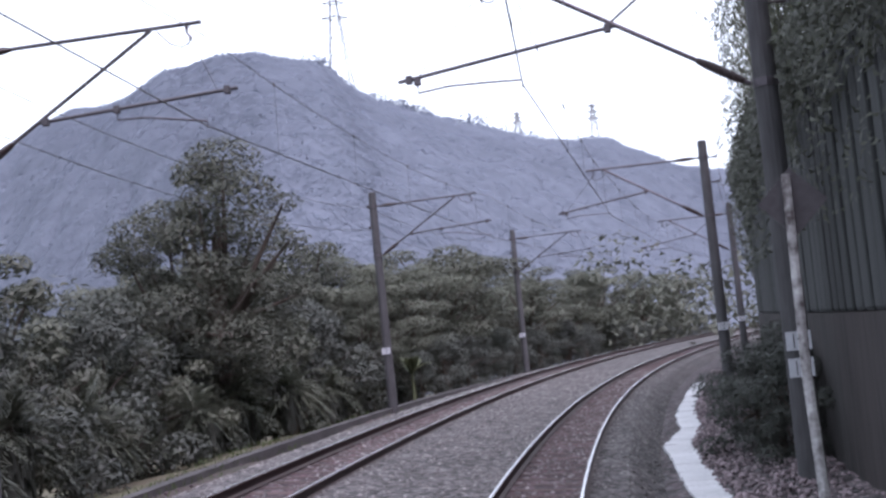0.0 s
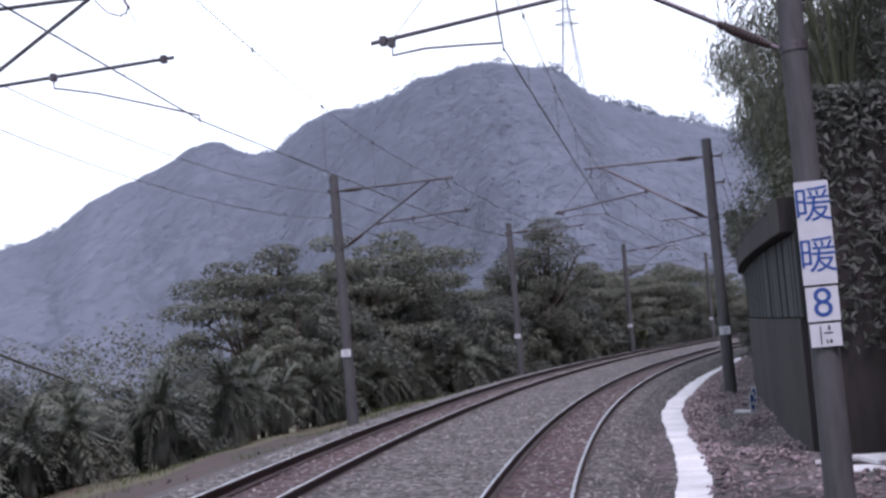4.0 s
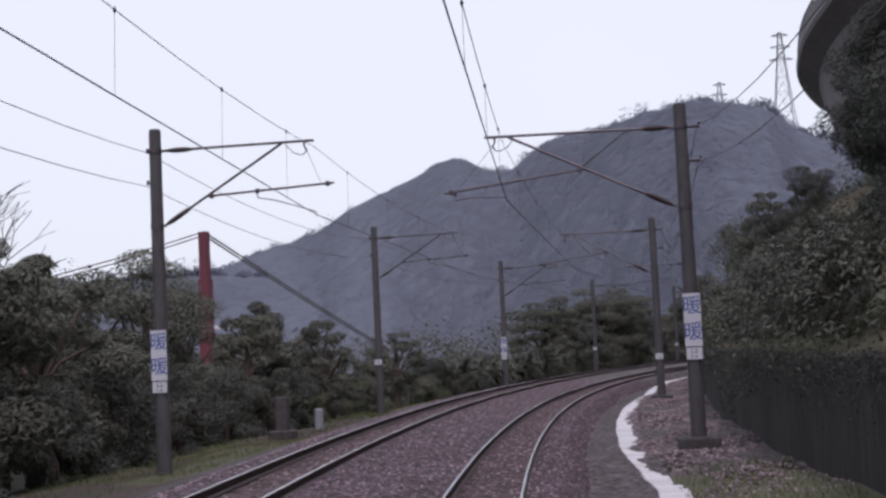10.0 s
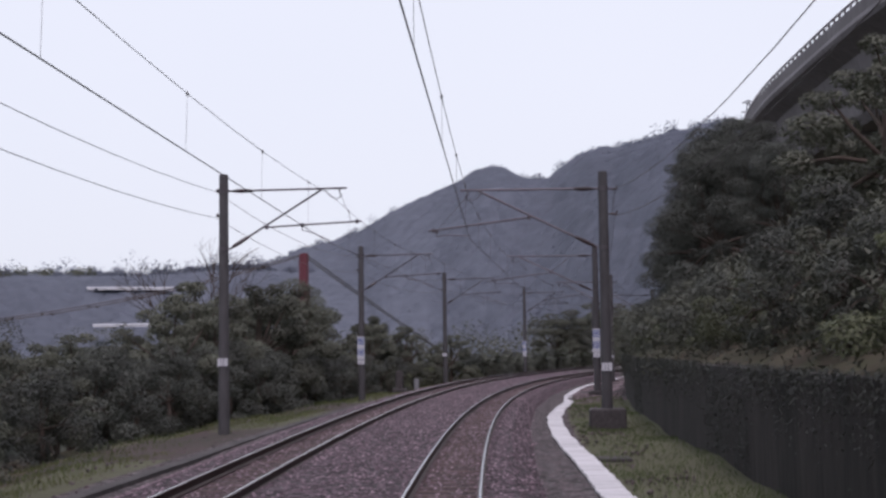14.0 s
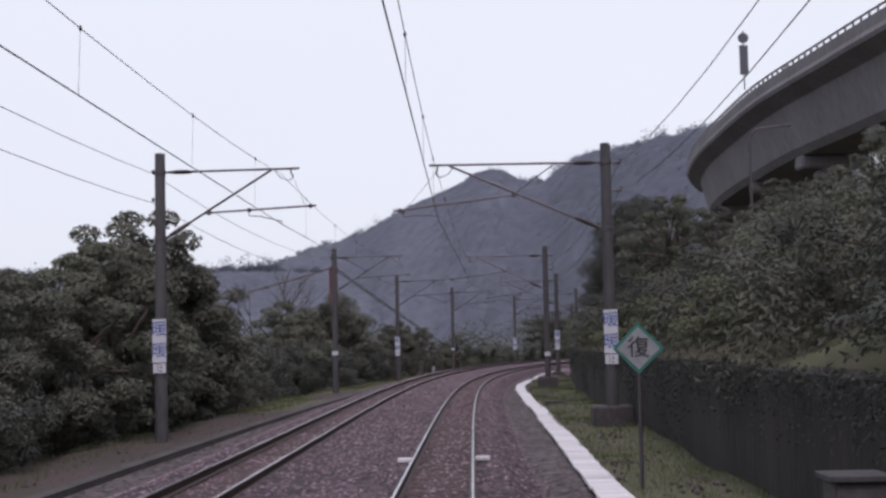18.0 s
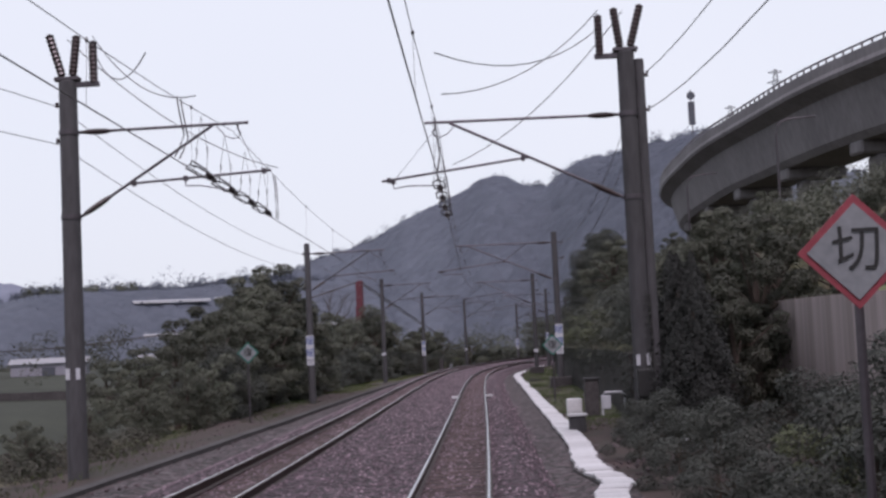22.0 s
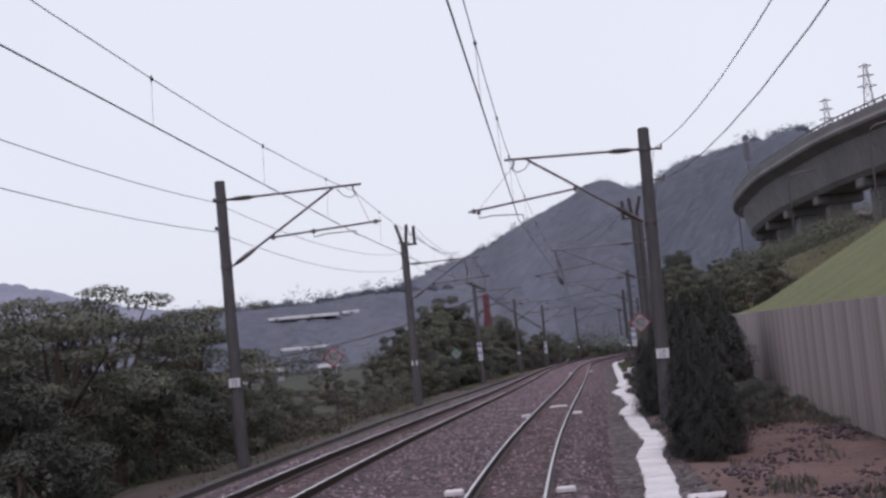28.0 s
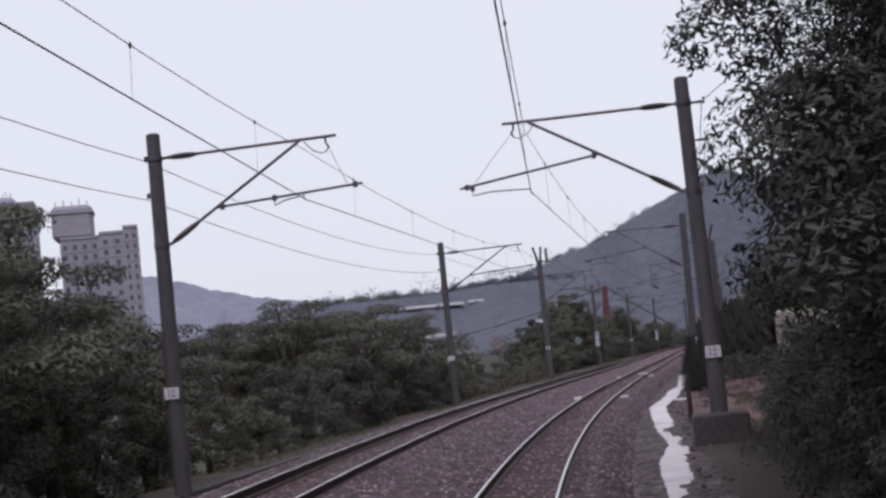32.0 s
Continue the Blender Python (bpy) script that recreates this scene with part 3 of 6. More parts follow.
def pole(u, lat, top, side, kind):
    """A spun concrete pole with a bracket for the wires. side: +1 right of the line (arms reach to its left), -1 left of it. kind: short, strut, heavy."""
    root = empty("catenary_pole", stand(u, lat), {"heavy": "thick concrete catenary pole crowned with dark upright insulators", "sign": "concrete catenary pole with white station name boards"}.get(kind, "tall round concrete catenary pole with a steel bracket arm"), "utility pole", "poles along the line")
    s = -side
    low = float(ground_z(u, lat)) - 0.3
    r0, r1 = (0.24, 0.21) if kind == "heavy" else (0.2, 0.155)
    bm = bmesh.new()
    tube(bm, [(0, 0, low), (0, 0, 2), (0, 0, top - 0.03), (0, 0, top)], [r0, (r0 + r1) / 2, r1, r1 * 0.8], 16)
    part("shaft", bm, "pole_concrete", root, smooth=False)
    tipx = (lat + 0.35) if side > 0 else 4.0
    zt, zl = ((7.52, 5.5) if side > 0 else (7.55, 5.55)) if kind == "heavy" else (top - 0.58, top - 2.57)
    bm = bmesh.new()
    tube(bm, [(s * r1, 0, zt), (s * (tipx + 0.25), 0, zt + 0.03)], 0.035)
    part("top_tube", bm, "galvanised", root)
    bm = bmesh.new()
    tube(bm, [(s * 0.28, 0, zt), (s * 0.34, 0, zt)] + [(s * (0.36 + 0.025 * i), 0, zt) for i in range(25)] + [(s * 1.0, 0, zt)], [0.03, 0.045] + [(0.046 if i % 2 else 0.036) + 0.03 * math.sin(math.pi * i / 24) ** 0.6 for i in range(25)] + [0.04], 10)
    part("insulator", bm, "insulator_brown", root, "dark ribbed insulator")
    bm = bmesh.new()
    tube(bm, [(s * tipx, 0, zt + 0.05), (s * tipx, 0, zt - 0.12), (s * (tipx + 0.06), 0, zt - 0.2), (s * tipx, 0, zt - 0.32)], [0.035, 0.022, 0.03, 0.02], 6)
    tube(bm, [(s * (tipx - 0.5), 0, zt - 0.03), (s * (tipx - 0.3), 0, zt - 0.26), (s * (tipx - 0.1), 0, zt - 0.34), (s * tipx, 0, zt - 0.3)], 0.012, 5)
    part("wire_clamp", bm, "galvanised", root)
    dx = (tipx - 0.35) if side > 0 else 3.4
    bm = bmesh.new()
    tube(bm, [(s * r0, 0, zl), (s * dx, 0, zt)], 0.035)
    part("diagonal_tube", bm, "galvanised", root)
    d = Vector((s * dx - s * r0, 0, zt - zl)).normalized()
    bm = bmesh.new()
    p0 = Vector((s * r0, 0, zl))
    tube(bm, [p0 + d * (0.1 + 0.026 * i) for i in range(29)], [(0.046 if i % 2 else 0.036) + 0.03 * math.sin(math.pi * i / 28) ** 0.6 for i in range(29)], 10)
    part("insulator", bm, "insulator_brown", root, "dark ribbed insulator")
    # registration tube and steady arm
    if side > 0:
        k = 0.54
        a = p0 + d * ((Vector((s * dx, 0, zt)) - p0).length * k)
        b = Vector((s * (lat + 1.7), 0, a.z - 0.42))
        hook = b + Vector((-s * 0.28, 0, -0.07))
        wirep = Vector((s * (lat - near_wire(u)), 0, (top if kind != "heavy" else 8.1) - 2.15))
    else:
        k = 0.36
        a = p0 + d * ((Vector((s * dx, 0, zt)) - p0).length * k)
        b = Vector((s * 4.75, 0, a.z + 0.16))
        hook = a.lerp(b, 0.4) + Vector((0, 0, -0.06))
        wirep = Vector((s * (FAR_WIRE - lat), 0, 5.93))
    bm = bmesh.new()
    tube(bm, [a, b], 0.03)
    part("registration_tube", bm, "galvanised", root)
    bm = bmesh.new()
    low_hook = hook + Vector((0, 0, -0.12))
    tube(bm, [hook + Vector((0, 0, 0.08)), low_hook, low_hook.lerp(wirep, 0.3) + Vector((0, 0, 0.06)), low_hook.lerp(wirep, 0.65) + Vector((0, 0, 0.06)), wirep + Vector((0, 0, 0.05)), wirep + Vector((0, 0, -0.06))], 0.017, 6)
    part("steady_arm", bm, "galvanised", root)
    for q in (a.lerp(b, 0.04), hook + Vector((0, 0, 0.06)), a.lerp(b, 0.95)):
        bm = bmesh.new()
        box(bm, (q.x - 0.05, -0.05, q.z - 0.07), (q.x + 0.05, 0.05, q.z + 0.06), 0.012)
        part("tube_clamp", bm, "galvanised", root)
    bm = bmesh.new()
    tube(bm, [(s * (tipx + 0.05), 0, zt - 0.2), a.lerp(b, 0.9) + Vector((0, 0, 0.03))], 0.006, 4)
    part("stay_wire", bm, "wire", root)
    if kind in ("strut", "sign") and side > 0:
        bm = bmesh.new()
        tube(bm, [a + d * 0.1, (s * (abs(a.x) - 1.1), 0, zt)], 0.02, 6)
        part("brace", bm, "galvanised", root)
    # return wire insulators on the far side
    for zz in (top - 0.6, top - 1.45):
        bm = bmesh.new()
        tube(bm, [(-s * r1, 0, zz), (-s * (r1 + (0.06 if side < 0 else 0.3)), 0, zz), (-s * (r1 + (0.06 if side < 0 else 0.3)), 0, zz + 0.1)], [0.02, 0.05, 0.04], 6)
        part("wire_bracket", bm, "insulator_brown", root)
    # steel bands
    for zz in (zt, zl):
        bm = bmesh.new()
        tube(bm, [(0, 0, zz - 0.06), (0, 0, zz + 0.06)], r1 + 0.025, 16)
        part("clamp", bm, "galvanised", root)
    if kind == "heavy":
        bm = bmesh.new()
        box(bm, (-0.3, -0.12, top), (0.3, 0.12, top + 0.1), 0.02)
        box(bm, (min(0, s * 0.75), -0.06, top - 0.15), (max(0, s * 0.75), 0.06, top - 0.03), 0.01)
        part("crosshead", bm, "galvanised", root)
        for x0, x1, h, zb in ((s * 0.12, s * 0.24, 1.0, top + 0.1), (-s * 0.12, -s * 0.42, 1.05, top + 0.1), (s * 0.62, s * 0.62, 1.05, top - 0.1)):
            bm = bmesh.new()
            tube(bm, [Vector((x0, 0, zb)).lerp(Vector((x1, 0, zb + h)), i / 20) for i in range(21)], [0.03 if i in (0, 20) else (0.105 if i % 2 else 0.088) for i in range(21)], 10)
            part("insulator", bm, "insulator_brown", root, "upright dark ribbed insulator")
        if side < 0:
            return root
        bm = bmesh.new()
        tube(bm, [(r0 + 0.07, 0.05, low), (r0 + 0.07, 0.05, top - 0.2)], 0.13, 12)
        part("conduit", bm, "pole_concrete", root)
    return root


poles = []
for i, (u, lat, top) in enumerate(LEFT):
    poles.append(pole(u, lat, top, -1, "heavy" if i == 9 else "short"))
for i, (u, lat, top) in enumerate(RIGHT):
    poles.append(pole(u, lat, top, 1, "heavy" if i == 9 else ("strut" if i in (0, 2, 4, 6, 8) else "short")))

leaning = poles[len(LEFT) + 10]
leaning.matrix_basis = leaning.matrix_basis @ pose(0, 0, 0, 0, 1.3, 0)


# ---- overhead wires ----
def wire(name, points, radius, label, group, sag=0.0, seg=10):
    bm = bmesh.new()
    pts = []
    for a, b in zip(points, points[1:]):
        for i in range(seg):
            q = i / seg
            p = Vector(a).lerp(Vector(b), q)
            p.z -= sag * 4 * q * (1 - q)
            pts.append(p)
    pts.append(Vector(points[-1]))
    tube(bm, pts, radius, 5)
    return tagged(part(name, bm, "wire", None), label, "overhead wire", group)


ext_r = [(-105, 3.3, 7.9)] + RIGHT + [(328, 3.3, 7.75), (366, 3.3, 7.75)]
ext_l = [(-110, -10, 8.3)] + LEFT + [(329, -8.5, 7.8), (368, -8.5, 7.8)]
cw = [at(u, near_wire(u), min(t, 8.1) - 2.17) for u, l, t in ext_r]
mw = [at(u, near_wire(u), min(t, 8.1) - 0.78) for u, l, t in ext_r]
wire("contact_wire", cw, 0.012, "taut dark contact wire over the near track", "wires over the line")
wire("messenger_wire", mw, 0.008, "sagging messenger wire over the near track", "wires over the line", 0.5)
cl = [at(u, FAR_WIRE, 5.9) for u, l, t in ext_l]
ml = [at(u, FAR_WIRE + 0.03, (t if t < 8.7 else 8.13) - 0.74) for u, l, t in ext_l]
wire("contact_wire", cl, 0.012, "taut dark contact wire over the far track", "wires over the line")
wire("messenger_wire", ml, 0.008, "sagging messenger wire over the far track", "wires over the line", 0.5)
for dz, dlat in ((0.6, 0.4), (1.5, 0.38)):
    wire("feeder_wire", [at(u, l - 0.24, t - dz) for u, l, t in ext_l], 0.01, "sagging feeder wire on the outer side of the poles", "wires over the line", 0.55)
    wire("feeder_wire", [at(u, l + dlat, t - dz) for u, l, t in ext_r], 0.01, "sagging feeder wire on the outer side of the poles", "wires over the line", 0.9)
for c_pts, m_pts in ((cw, mw), (cl, ml)):
    for (c0, c1), (m0, m1) in zip(zip(c_pts, c_pts[1:]), zip(m_pts, m_pts[1:])):
        for q in (0.12, 0.31, 0.5, 0.69, 0.88):
            a = Vector(m0).lerp(Vector(m1), q)
            a.z -= 0.5 * 4 * q * (1 - q)
            b = Vector(c0).lerp(Vector(c1), q)
            bm = bmesh.new()
            tube(bm, [b, a], 0.004, 4)
            tube(bm, [a - Vector((0, 0, 0.05)), a, a + Vector((0, 0, 0.05))], [0.008, 0.028, 0.008], 6)
            tagged(part("dropper", bm, "wire"), "thin dropper hanging between messenger and contact wire", "overhead wire", "droppers of the wires")

# ---- hills ----
def crown_noise(x, y, cell):
    """Domes like tree crowns, cell metres apart."""
    gx, gy = np.floor(x / cell), np.floor(y / cell)
    best = np.full(x.shape, 9.0)
    for i in (-1, 0, 1):
        for j in (-1, 0, 1):
            cx, cy = gx + i, gy + j
            h1 = np.modf(np.abs(np.sin(cx * 127.1 + cy * 311.7) * 43758.5453))[0]
            h2 = np.modf(np.abs(np.sin(cx * 269.5 + cy * 183.3) * 43758.5453))[0]
            d = np.hypot(x / cell - cx - h1, y / cell - cy - h2)
            best = np.minimum(best, d - 0.25 * h2)
    return np.clip(1 - np.clip(best, 0, 2) ** 2 * 2.6, -1.0, 1.0)


def leaves_mesh(name, centre, a, b, material, parent=None, label=""):
    """One mesh of many small pointed leaves about centres, with half-axes a and b."""
    n = len(centre)
    v = np.stack([centre - a, centre + b * 1.25 + a * 0.15, centre + a], 1).reshape(-1, 3)
    me = bpy.data.meshes.new(name)
    me.vertices.add(n * 3)
    me.vertices.foreach_set("co", v.reshape(-1))
    me.loops.add(n * 3)
    me.loops.foreach_set("vertex_index", np.arange(n * 3, dtype=np.int32))
    me.polygons.add(n)
    me.polygons.foreach_set("loop_start", np.arange(0, n * 3, 3, dtype=np.int32))
    me.update(calc_edges=True)
    me.materials.append(MATS[material])
    ob = new(name, me)
    if parent:
        ob.parent = parent
    return tagged(ob, label)


def unit_rows(v):
    return v / np.linalg.norm(v, axis=-1, keepdims=True)


def leaf_axes(n, size, aspect, up):
    """Random half-axes for n leaves whose faces look out along up, more or less."""
    nrm = unit_rows(up + rng.normal(0, 0.42, (n, 3)))
    a = unit_rows(np.cross(nrm, rng.normal(0, 1, (n, 3))))
    a[:, 2] -= 0.25
    a = unit_rows(a)
    b = unit_rows(np.cross(nrm, a))
    s = size * rng.uniform(0.6, 1.3, (n, 1))
    return a * s, b * s * aspect


def hill(name, ridge, fall, back, rough, cell, nu, nv, label, base=-14.0, eye=(36, -157), woods=0, size=1.0, material="hill_leaf_hazed"):
    """A wooded hill: a ridge line whose slopes fall towards the valley (over a share of the way to it) and away from it, covered with tree crowns."""
    ridge = np.array(ridge, float)
    s = np.linspace(0, len(ridge) - 1, nu)
    R = np.stack([np.interp(s, np.arange(len(ridge)), ridge[:, i]) for i in range(3)], 1)
    k = np.exp(-0.5 * (np.arange(-9, 10) / 3.0) ** 2)
    k /= k.sum()
    for i in range(3):
        R[:, i] = np.convolve(np.pad(R[:, i], 9, mode="edge"), k, "valid")
    to = np.array(eye)[None] - R[:, :2]
    depth = np.linalg.norm(to, axis=1)[:, None] * fall
    to /= np.linalg.norm(to, axis=1)[:, None]
    q = np.concatenate([np.linspace(0, 1, nv), 1 + np.linspace(0, 1, nv // 4)[1:]])
    f = np.where(q <= 1, (1 - q) * depth, (1 - q) * back)
    X = R[:, None, 0] + to[:, None, 0] * f
    Y = R[:, None, 1] + to[:, None, 1] * f
    rise = np.where(q <= 1, np.sin(np.clip(q, 0, 1) * math.pi / 2) ** 1.15, 1 - 0.6 * np.clip(q - 1, 0, 1) ** 1.5)
    gully = np.sin(X * 0.021 + Y * 0.013) * 0.6 + np.sin(X * 0.047 - Y * 0.02 + 2) * 0.4
    Z = base + (R[:, None, 2] - base) * rise[None] + gully * 7 * (np.clip(q, 0, 1) * np.clip(1.02 - q, 0, 1) * 4)[None]
    Z = Z + crown_noise(X, Y, cell) * rough + crown_noise(X + 31, Y - 17, cell * 2.1) * rough * 0.8 - rough * 1.2
    verts = np.stack([X, Y, Z], -1)
    m = len(q)
    faces = [(i * m + j, (i + 1) * m + j, (i + 1) * m + j + 1, i * m + j + 1) for i in range(nu - 1) for j in range(m - 1)]
    tagged(obj(name, verts.reshape(-1, 3), faces, material, smooth=True), label, "hill", kind="structure")
    if woods:
        # leaf sprays that hug the crowns of the slope
        i, j = rng.integers(0, nu - 1, woods), rng.integers(int(nv * 0.04), nv, woods)
        p, q = rng.uniform(0, 1, (woods, 1)), rng.uniform(0, 1, (woods, 1))
        du, dv = verts[i + 1, j] - verts[i, j], verts[i, j + 1] - verts[i, j]
        up = unit_rows(np.cross(du, dv))
        up *= np.sign(up[:, 2:3])
        c = verts[i, j] + du * p + dv * q + up * rng.uniform(0.05, 0.9, (woods, 1))
        a, b = leaf_axes(woods, size * 0.5, 0.95, up * 3.0 + np.array([0, 0, 0.4]))
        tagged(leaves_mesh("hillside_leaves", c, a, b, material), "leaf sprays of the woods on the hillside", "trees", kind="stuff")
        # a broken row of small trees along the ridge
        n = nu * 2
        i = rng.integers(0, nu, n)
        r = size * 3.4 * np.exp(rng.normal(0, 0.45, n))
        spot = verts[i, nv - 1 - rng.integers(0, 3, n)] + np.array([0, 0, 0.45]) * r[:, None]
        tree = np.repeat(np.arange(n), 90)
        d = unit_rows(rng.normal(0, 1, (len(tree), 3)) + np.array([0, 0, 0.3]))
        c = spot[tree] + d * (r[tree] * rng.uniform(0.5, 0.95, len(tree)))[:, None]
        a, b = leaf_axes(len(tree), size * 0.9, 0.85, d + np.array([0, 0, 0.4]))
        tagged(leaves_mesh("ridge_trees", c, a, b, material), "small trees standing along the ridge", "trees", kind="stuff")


RIDGE = [(-760, 420, -7.3), (-680, 490, 4.7), (-581, 579, 16.7), (-556, 601, 23.7), (-530, 622, 34.7), (-503, 642, 45.7), (-488, 650, 46.7), (-473, 658, 54.7), (-443, 672, 68.7), (-410, 681, 76.7), (-393, 684, 80.7), (-375, 686, 91.7), (-339, 686, 101.7), (-321, 684, 105.7), (-302, 680, 115.7), (-283, 674, 116.7), (-263, 663, 107.7), (-241, 648, 105.7), (-219, 628, 112.7), (-197, 605, 114.7), (-175, 579, 110.7), (-154, 551, 110.7), (-134, 526, 110.7), (-117, 505, 106.7), (-102, 490, 106.7), (-88, 482, 104.7), (-66, 484, 100.7), (-55, 491, 91.7), (-34, 510, 84.7), (-12, 536, 80.7), (11, 563, 74.7), (36, 591, 74.7), (63, 618, 60.7), (77, 631, 58.7), (150, 660, 56.7), (330, 640, 68.7)]
hill("hill", RIDGE, 0.46, 200, 2.3, 9.0, 560, 170, "steep wooded hill tinted pale for haze behind the railway", woods=420000, size=0.8)
hill("hill", [(-2300, 1000, 60), (-1990, 1420, 175), (-1815, 1530, 212), (-1727, 1581, 188), (-1640, 1631, 155), (-1560, 1660, 135), (-1450, 1690, 118), (-1200, 1700, 110), (-900, 1700, 100)], 0.2, 200, 10, 25, 160, 40, "distant mountain on the horizon, tinted blue for haze", material="far_hill_hazed")
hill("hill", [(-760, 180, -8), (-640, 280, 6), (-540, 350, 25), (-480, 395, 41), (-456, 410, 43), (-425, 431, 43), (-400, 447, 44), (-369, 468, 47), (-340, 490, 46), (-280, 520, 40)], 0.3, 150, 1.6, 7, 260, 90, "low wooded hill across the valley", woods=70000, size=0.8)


# ---- plants ----
def blob_leaves(blobs, n, size, aspect, flat=1.0):
    """Leaves over a heap of ellipsoids (x, y, z, radius): their middles and half-axes."""
    blobs = np.array(blobs, float)
    w = blobs[:, 3] ** 2
    pick = rng.choice(len(blobs), n, p=w / w.sum())
    d = unit_rows(rng.normal(0, 1, (n, 3)) + np.array([0, 0, 0.4]))
    r = blobs[pick, 3:4] * rng.uniform(0.5, 1.08, (n, 1)) ** 0.6
    c = blobs[pick, :3] + d * r * np.array([1, 1, flat])
    a, b = leaf_axes(n, size, aspect, d * 0.8 + np.array([0, 0, 0.7]))
    return c, a, b


def limbs(bm, base, tips, r):
    for t in tips:
        t = Vector(t)
        mid = base.lerp(t, 0.5) + Vector((rng.uniform(-0.2, 0.2), rng.uniform(-0.2, 0.2), 0.15))
        tube(bm, [base, mid, t], [r, r * 0.65, r * 0.25], 6)


def make_tree(height, spread, n_blobs, n_leaves, size, material, label, flat=0.62, clear=0.35, layers=0, category="tree", lean=0.0):
    root = empty("tree" if category == "tree" else "bush", Matrix(), label, category, "plants beside the line")
    blobs = []
    for i in range(n_blobs):
        q = (i + 0.5) / n_blobs
        z = height * (clear + (1 - clear) * (round(q * layers) / layers if layers else q))
        shape = math.sin(math.pi * min(0.93, 0.25 + 0.72 * q)) ** 0.5 if not layers else 0.5 + 0.5 * math.sin(math.pi * q)
        ang = i * 2.4
        rad = spread * shape * rng.uniform(0.2, 0.95)
        blobs.append((rad * math.cos(ang) + lean * q, rad * math.sin(ang), z * rng.uniform(0.9, 1.0), spread * rng.choice([0.16, 0.2, 0.26, 0.36])))
    bm = bmesh.new()
    top = Vector((lean * 0.5, 0, height * 0.72))
    r = 0.035 * height ** 0.9
    tube(bm, [(0, 0, -0.4), (rng.uniform(-0.1, 0.1), 0.05, height * 0.25), (lean * 0.25, rng.uniform(-0.1, 0.1), height * 0.5), top], [r * 1.3, r, r * 0.75, r * 0.3], 8)
    limbs(bm, Vector((lean * 0.2, 0, height * 0.38)), [b[:3] for b in blobs[::2]], r * 0.5)
    part("trunk", bm, "bark", root)
    c, a, b = blob_leaves(blobs, n_leaves, size, 0.5, flat)
    leaves_mesh("crown", c, a, b, material, root)
    return root


def make_palm(height, fronds, length, label):
    """A stout young palm: a shaggy trunk with a skirt of dead fronds under an arching crown."""
    root = empty("palm", Matrix(), label, "palm", "palms beside the line")
    bm = bmesh.new()
    tube(bm, [(0, 0, -0.3), (0.02, 0, height * 0.2), (0, 0.02, height * 0.5), (0, 0, height * 0.7)], [0.15, 0.17, 0.18, 0.12], 10)
    part("trunk", bm, "bark", root)
    C, A, B = [], [], []
    for i in range(520):
        az, z = rng.uniform(0, math.tau), rng.uniform(0.1, 0.66) * height
        ax = np.array([math.cos(az) * 0.12, math.sin(az) * 0.12, -1.0]) * rng.uniform(0.15, 0.32)
        C.append(np.array([math.cos(az), math.sin(az), 0]) * rng.uniform(0.15, 0.5) + np.array([0, 0, z]))
        A.append(ax)
        B.append(np.array([-math.sin(az), math.cos(az), 0]) * 0.04)
    leaves_mesh("skirt", np.array(C), np.array(A), np.array(B), "leaf_dark", root, "shaggy skirt of dead brown fronds")
    C, A, B = [], [], []
    for i in range(fronds):
        az, el = i * 2.4 + rng.uniform(-0.3, 0.3), rng.uniform(-0.6, 1.4)
        d = np.array([math.cos(az) * math.cos(el), math.sin(az) * math.cos(el), math.sin(el)])
        side = np.array([-math.sin(az), math.cos(az), 0])
        L = length * rng.uniform(0.6, 1.15)
        for k in range(1, 22):
            q = k / 21
            p = np.array([0, 0, height * 0.66]) + d * L * q + np.array([0, 0, -0.62 * L * q * q * (0.35 + 0.65 * math.cos(el))])
            for sg in (-1, 1):
                ax = unit_rows(d * 0.8 + side * sg * rng.uniform(0.5, 0.95) + np.array([0, 0, rng.uniform(-0.6, 0.1)])) * (0.16 * L * (1.15 - q) + 0.05) * rng.uniform(0.7, 1.1)
                C.append(p + ax * 0.9)
                A.append(ax)
                B.append(unit_rows(np.cross(ax, np.array([0.2, 0.1, 1]))) * 0.02 * length)
    leaves_mesh("crown", np.array(C), np.array(A), np.array(B), "leaf_palm", root)
    return root


def make_banana(label):
    root = empty("banana_plant", Matrix(), label, "banana plant", "plants beside the line")
    bm = bmesh.new()
    tube(bm, [(0, 0, -0.3), (0, 0, 1.2), (0.05, 0, 2.0)], [0.13, 0.1, 0.06], 8)
    part("stem", bm, "leaf_light", root)
    for i in range(9):
        az, tilt = i * 2.4, rng.uniform(0.7, 1.25)
        bm = bmesh.new()
        rows = []
        for k in range(9):
            q = k / 8
            p = Vector((math.cos(az) * math.cos(tilt), math.sin(az) * math.cos(tilt), math.sin(tilt))) * (1.9 * q) + Vector((0, 0, 1.7 - 0.8 * q * q))
            w = 0.27 * math.sin(math.pi * min(1, 0.12 + 0.86 * q)) + 0.01
            s = Vector((-math.sin(az), math.cos(az), 0)) * w
            rows.append([bm.verts.new(p - s + Vector((0, 0, 0.1 * w))), bm.verts.new(p), bm.verts.new(p + s + Vector((0, 0, 0.1 * w)))])
        for r, t in zip(rows, rows[1:]):
            bm.faces.new((r[0], r[1], t[1], t[0]))
            bm.faces.new((r[1], r[2], t[2], t[1]))
        part("leaf", bm, "leaf_light", root)
    return root


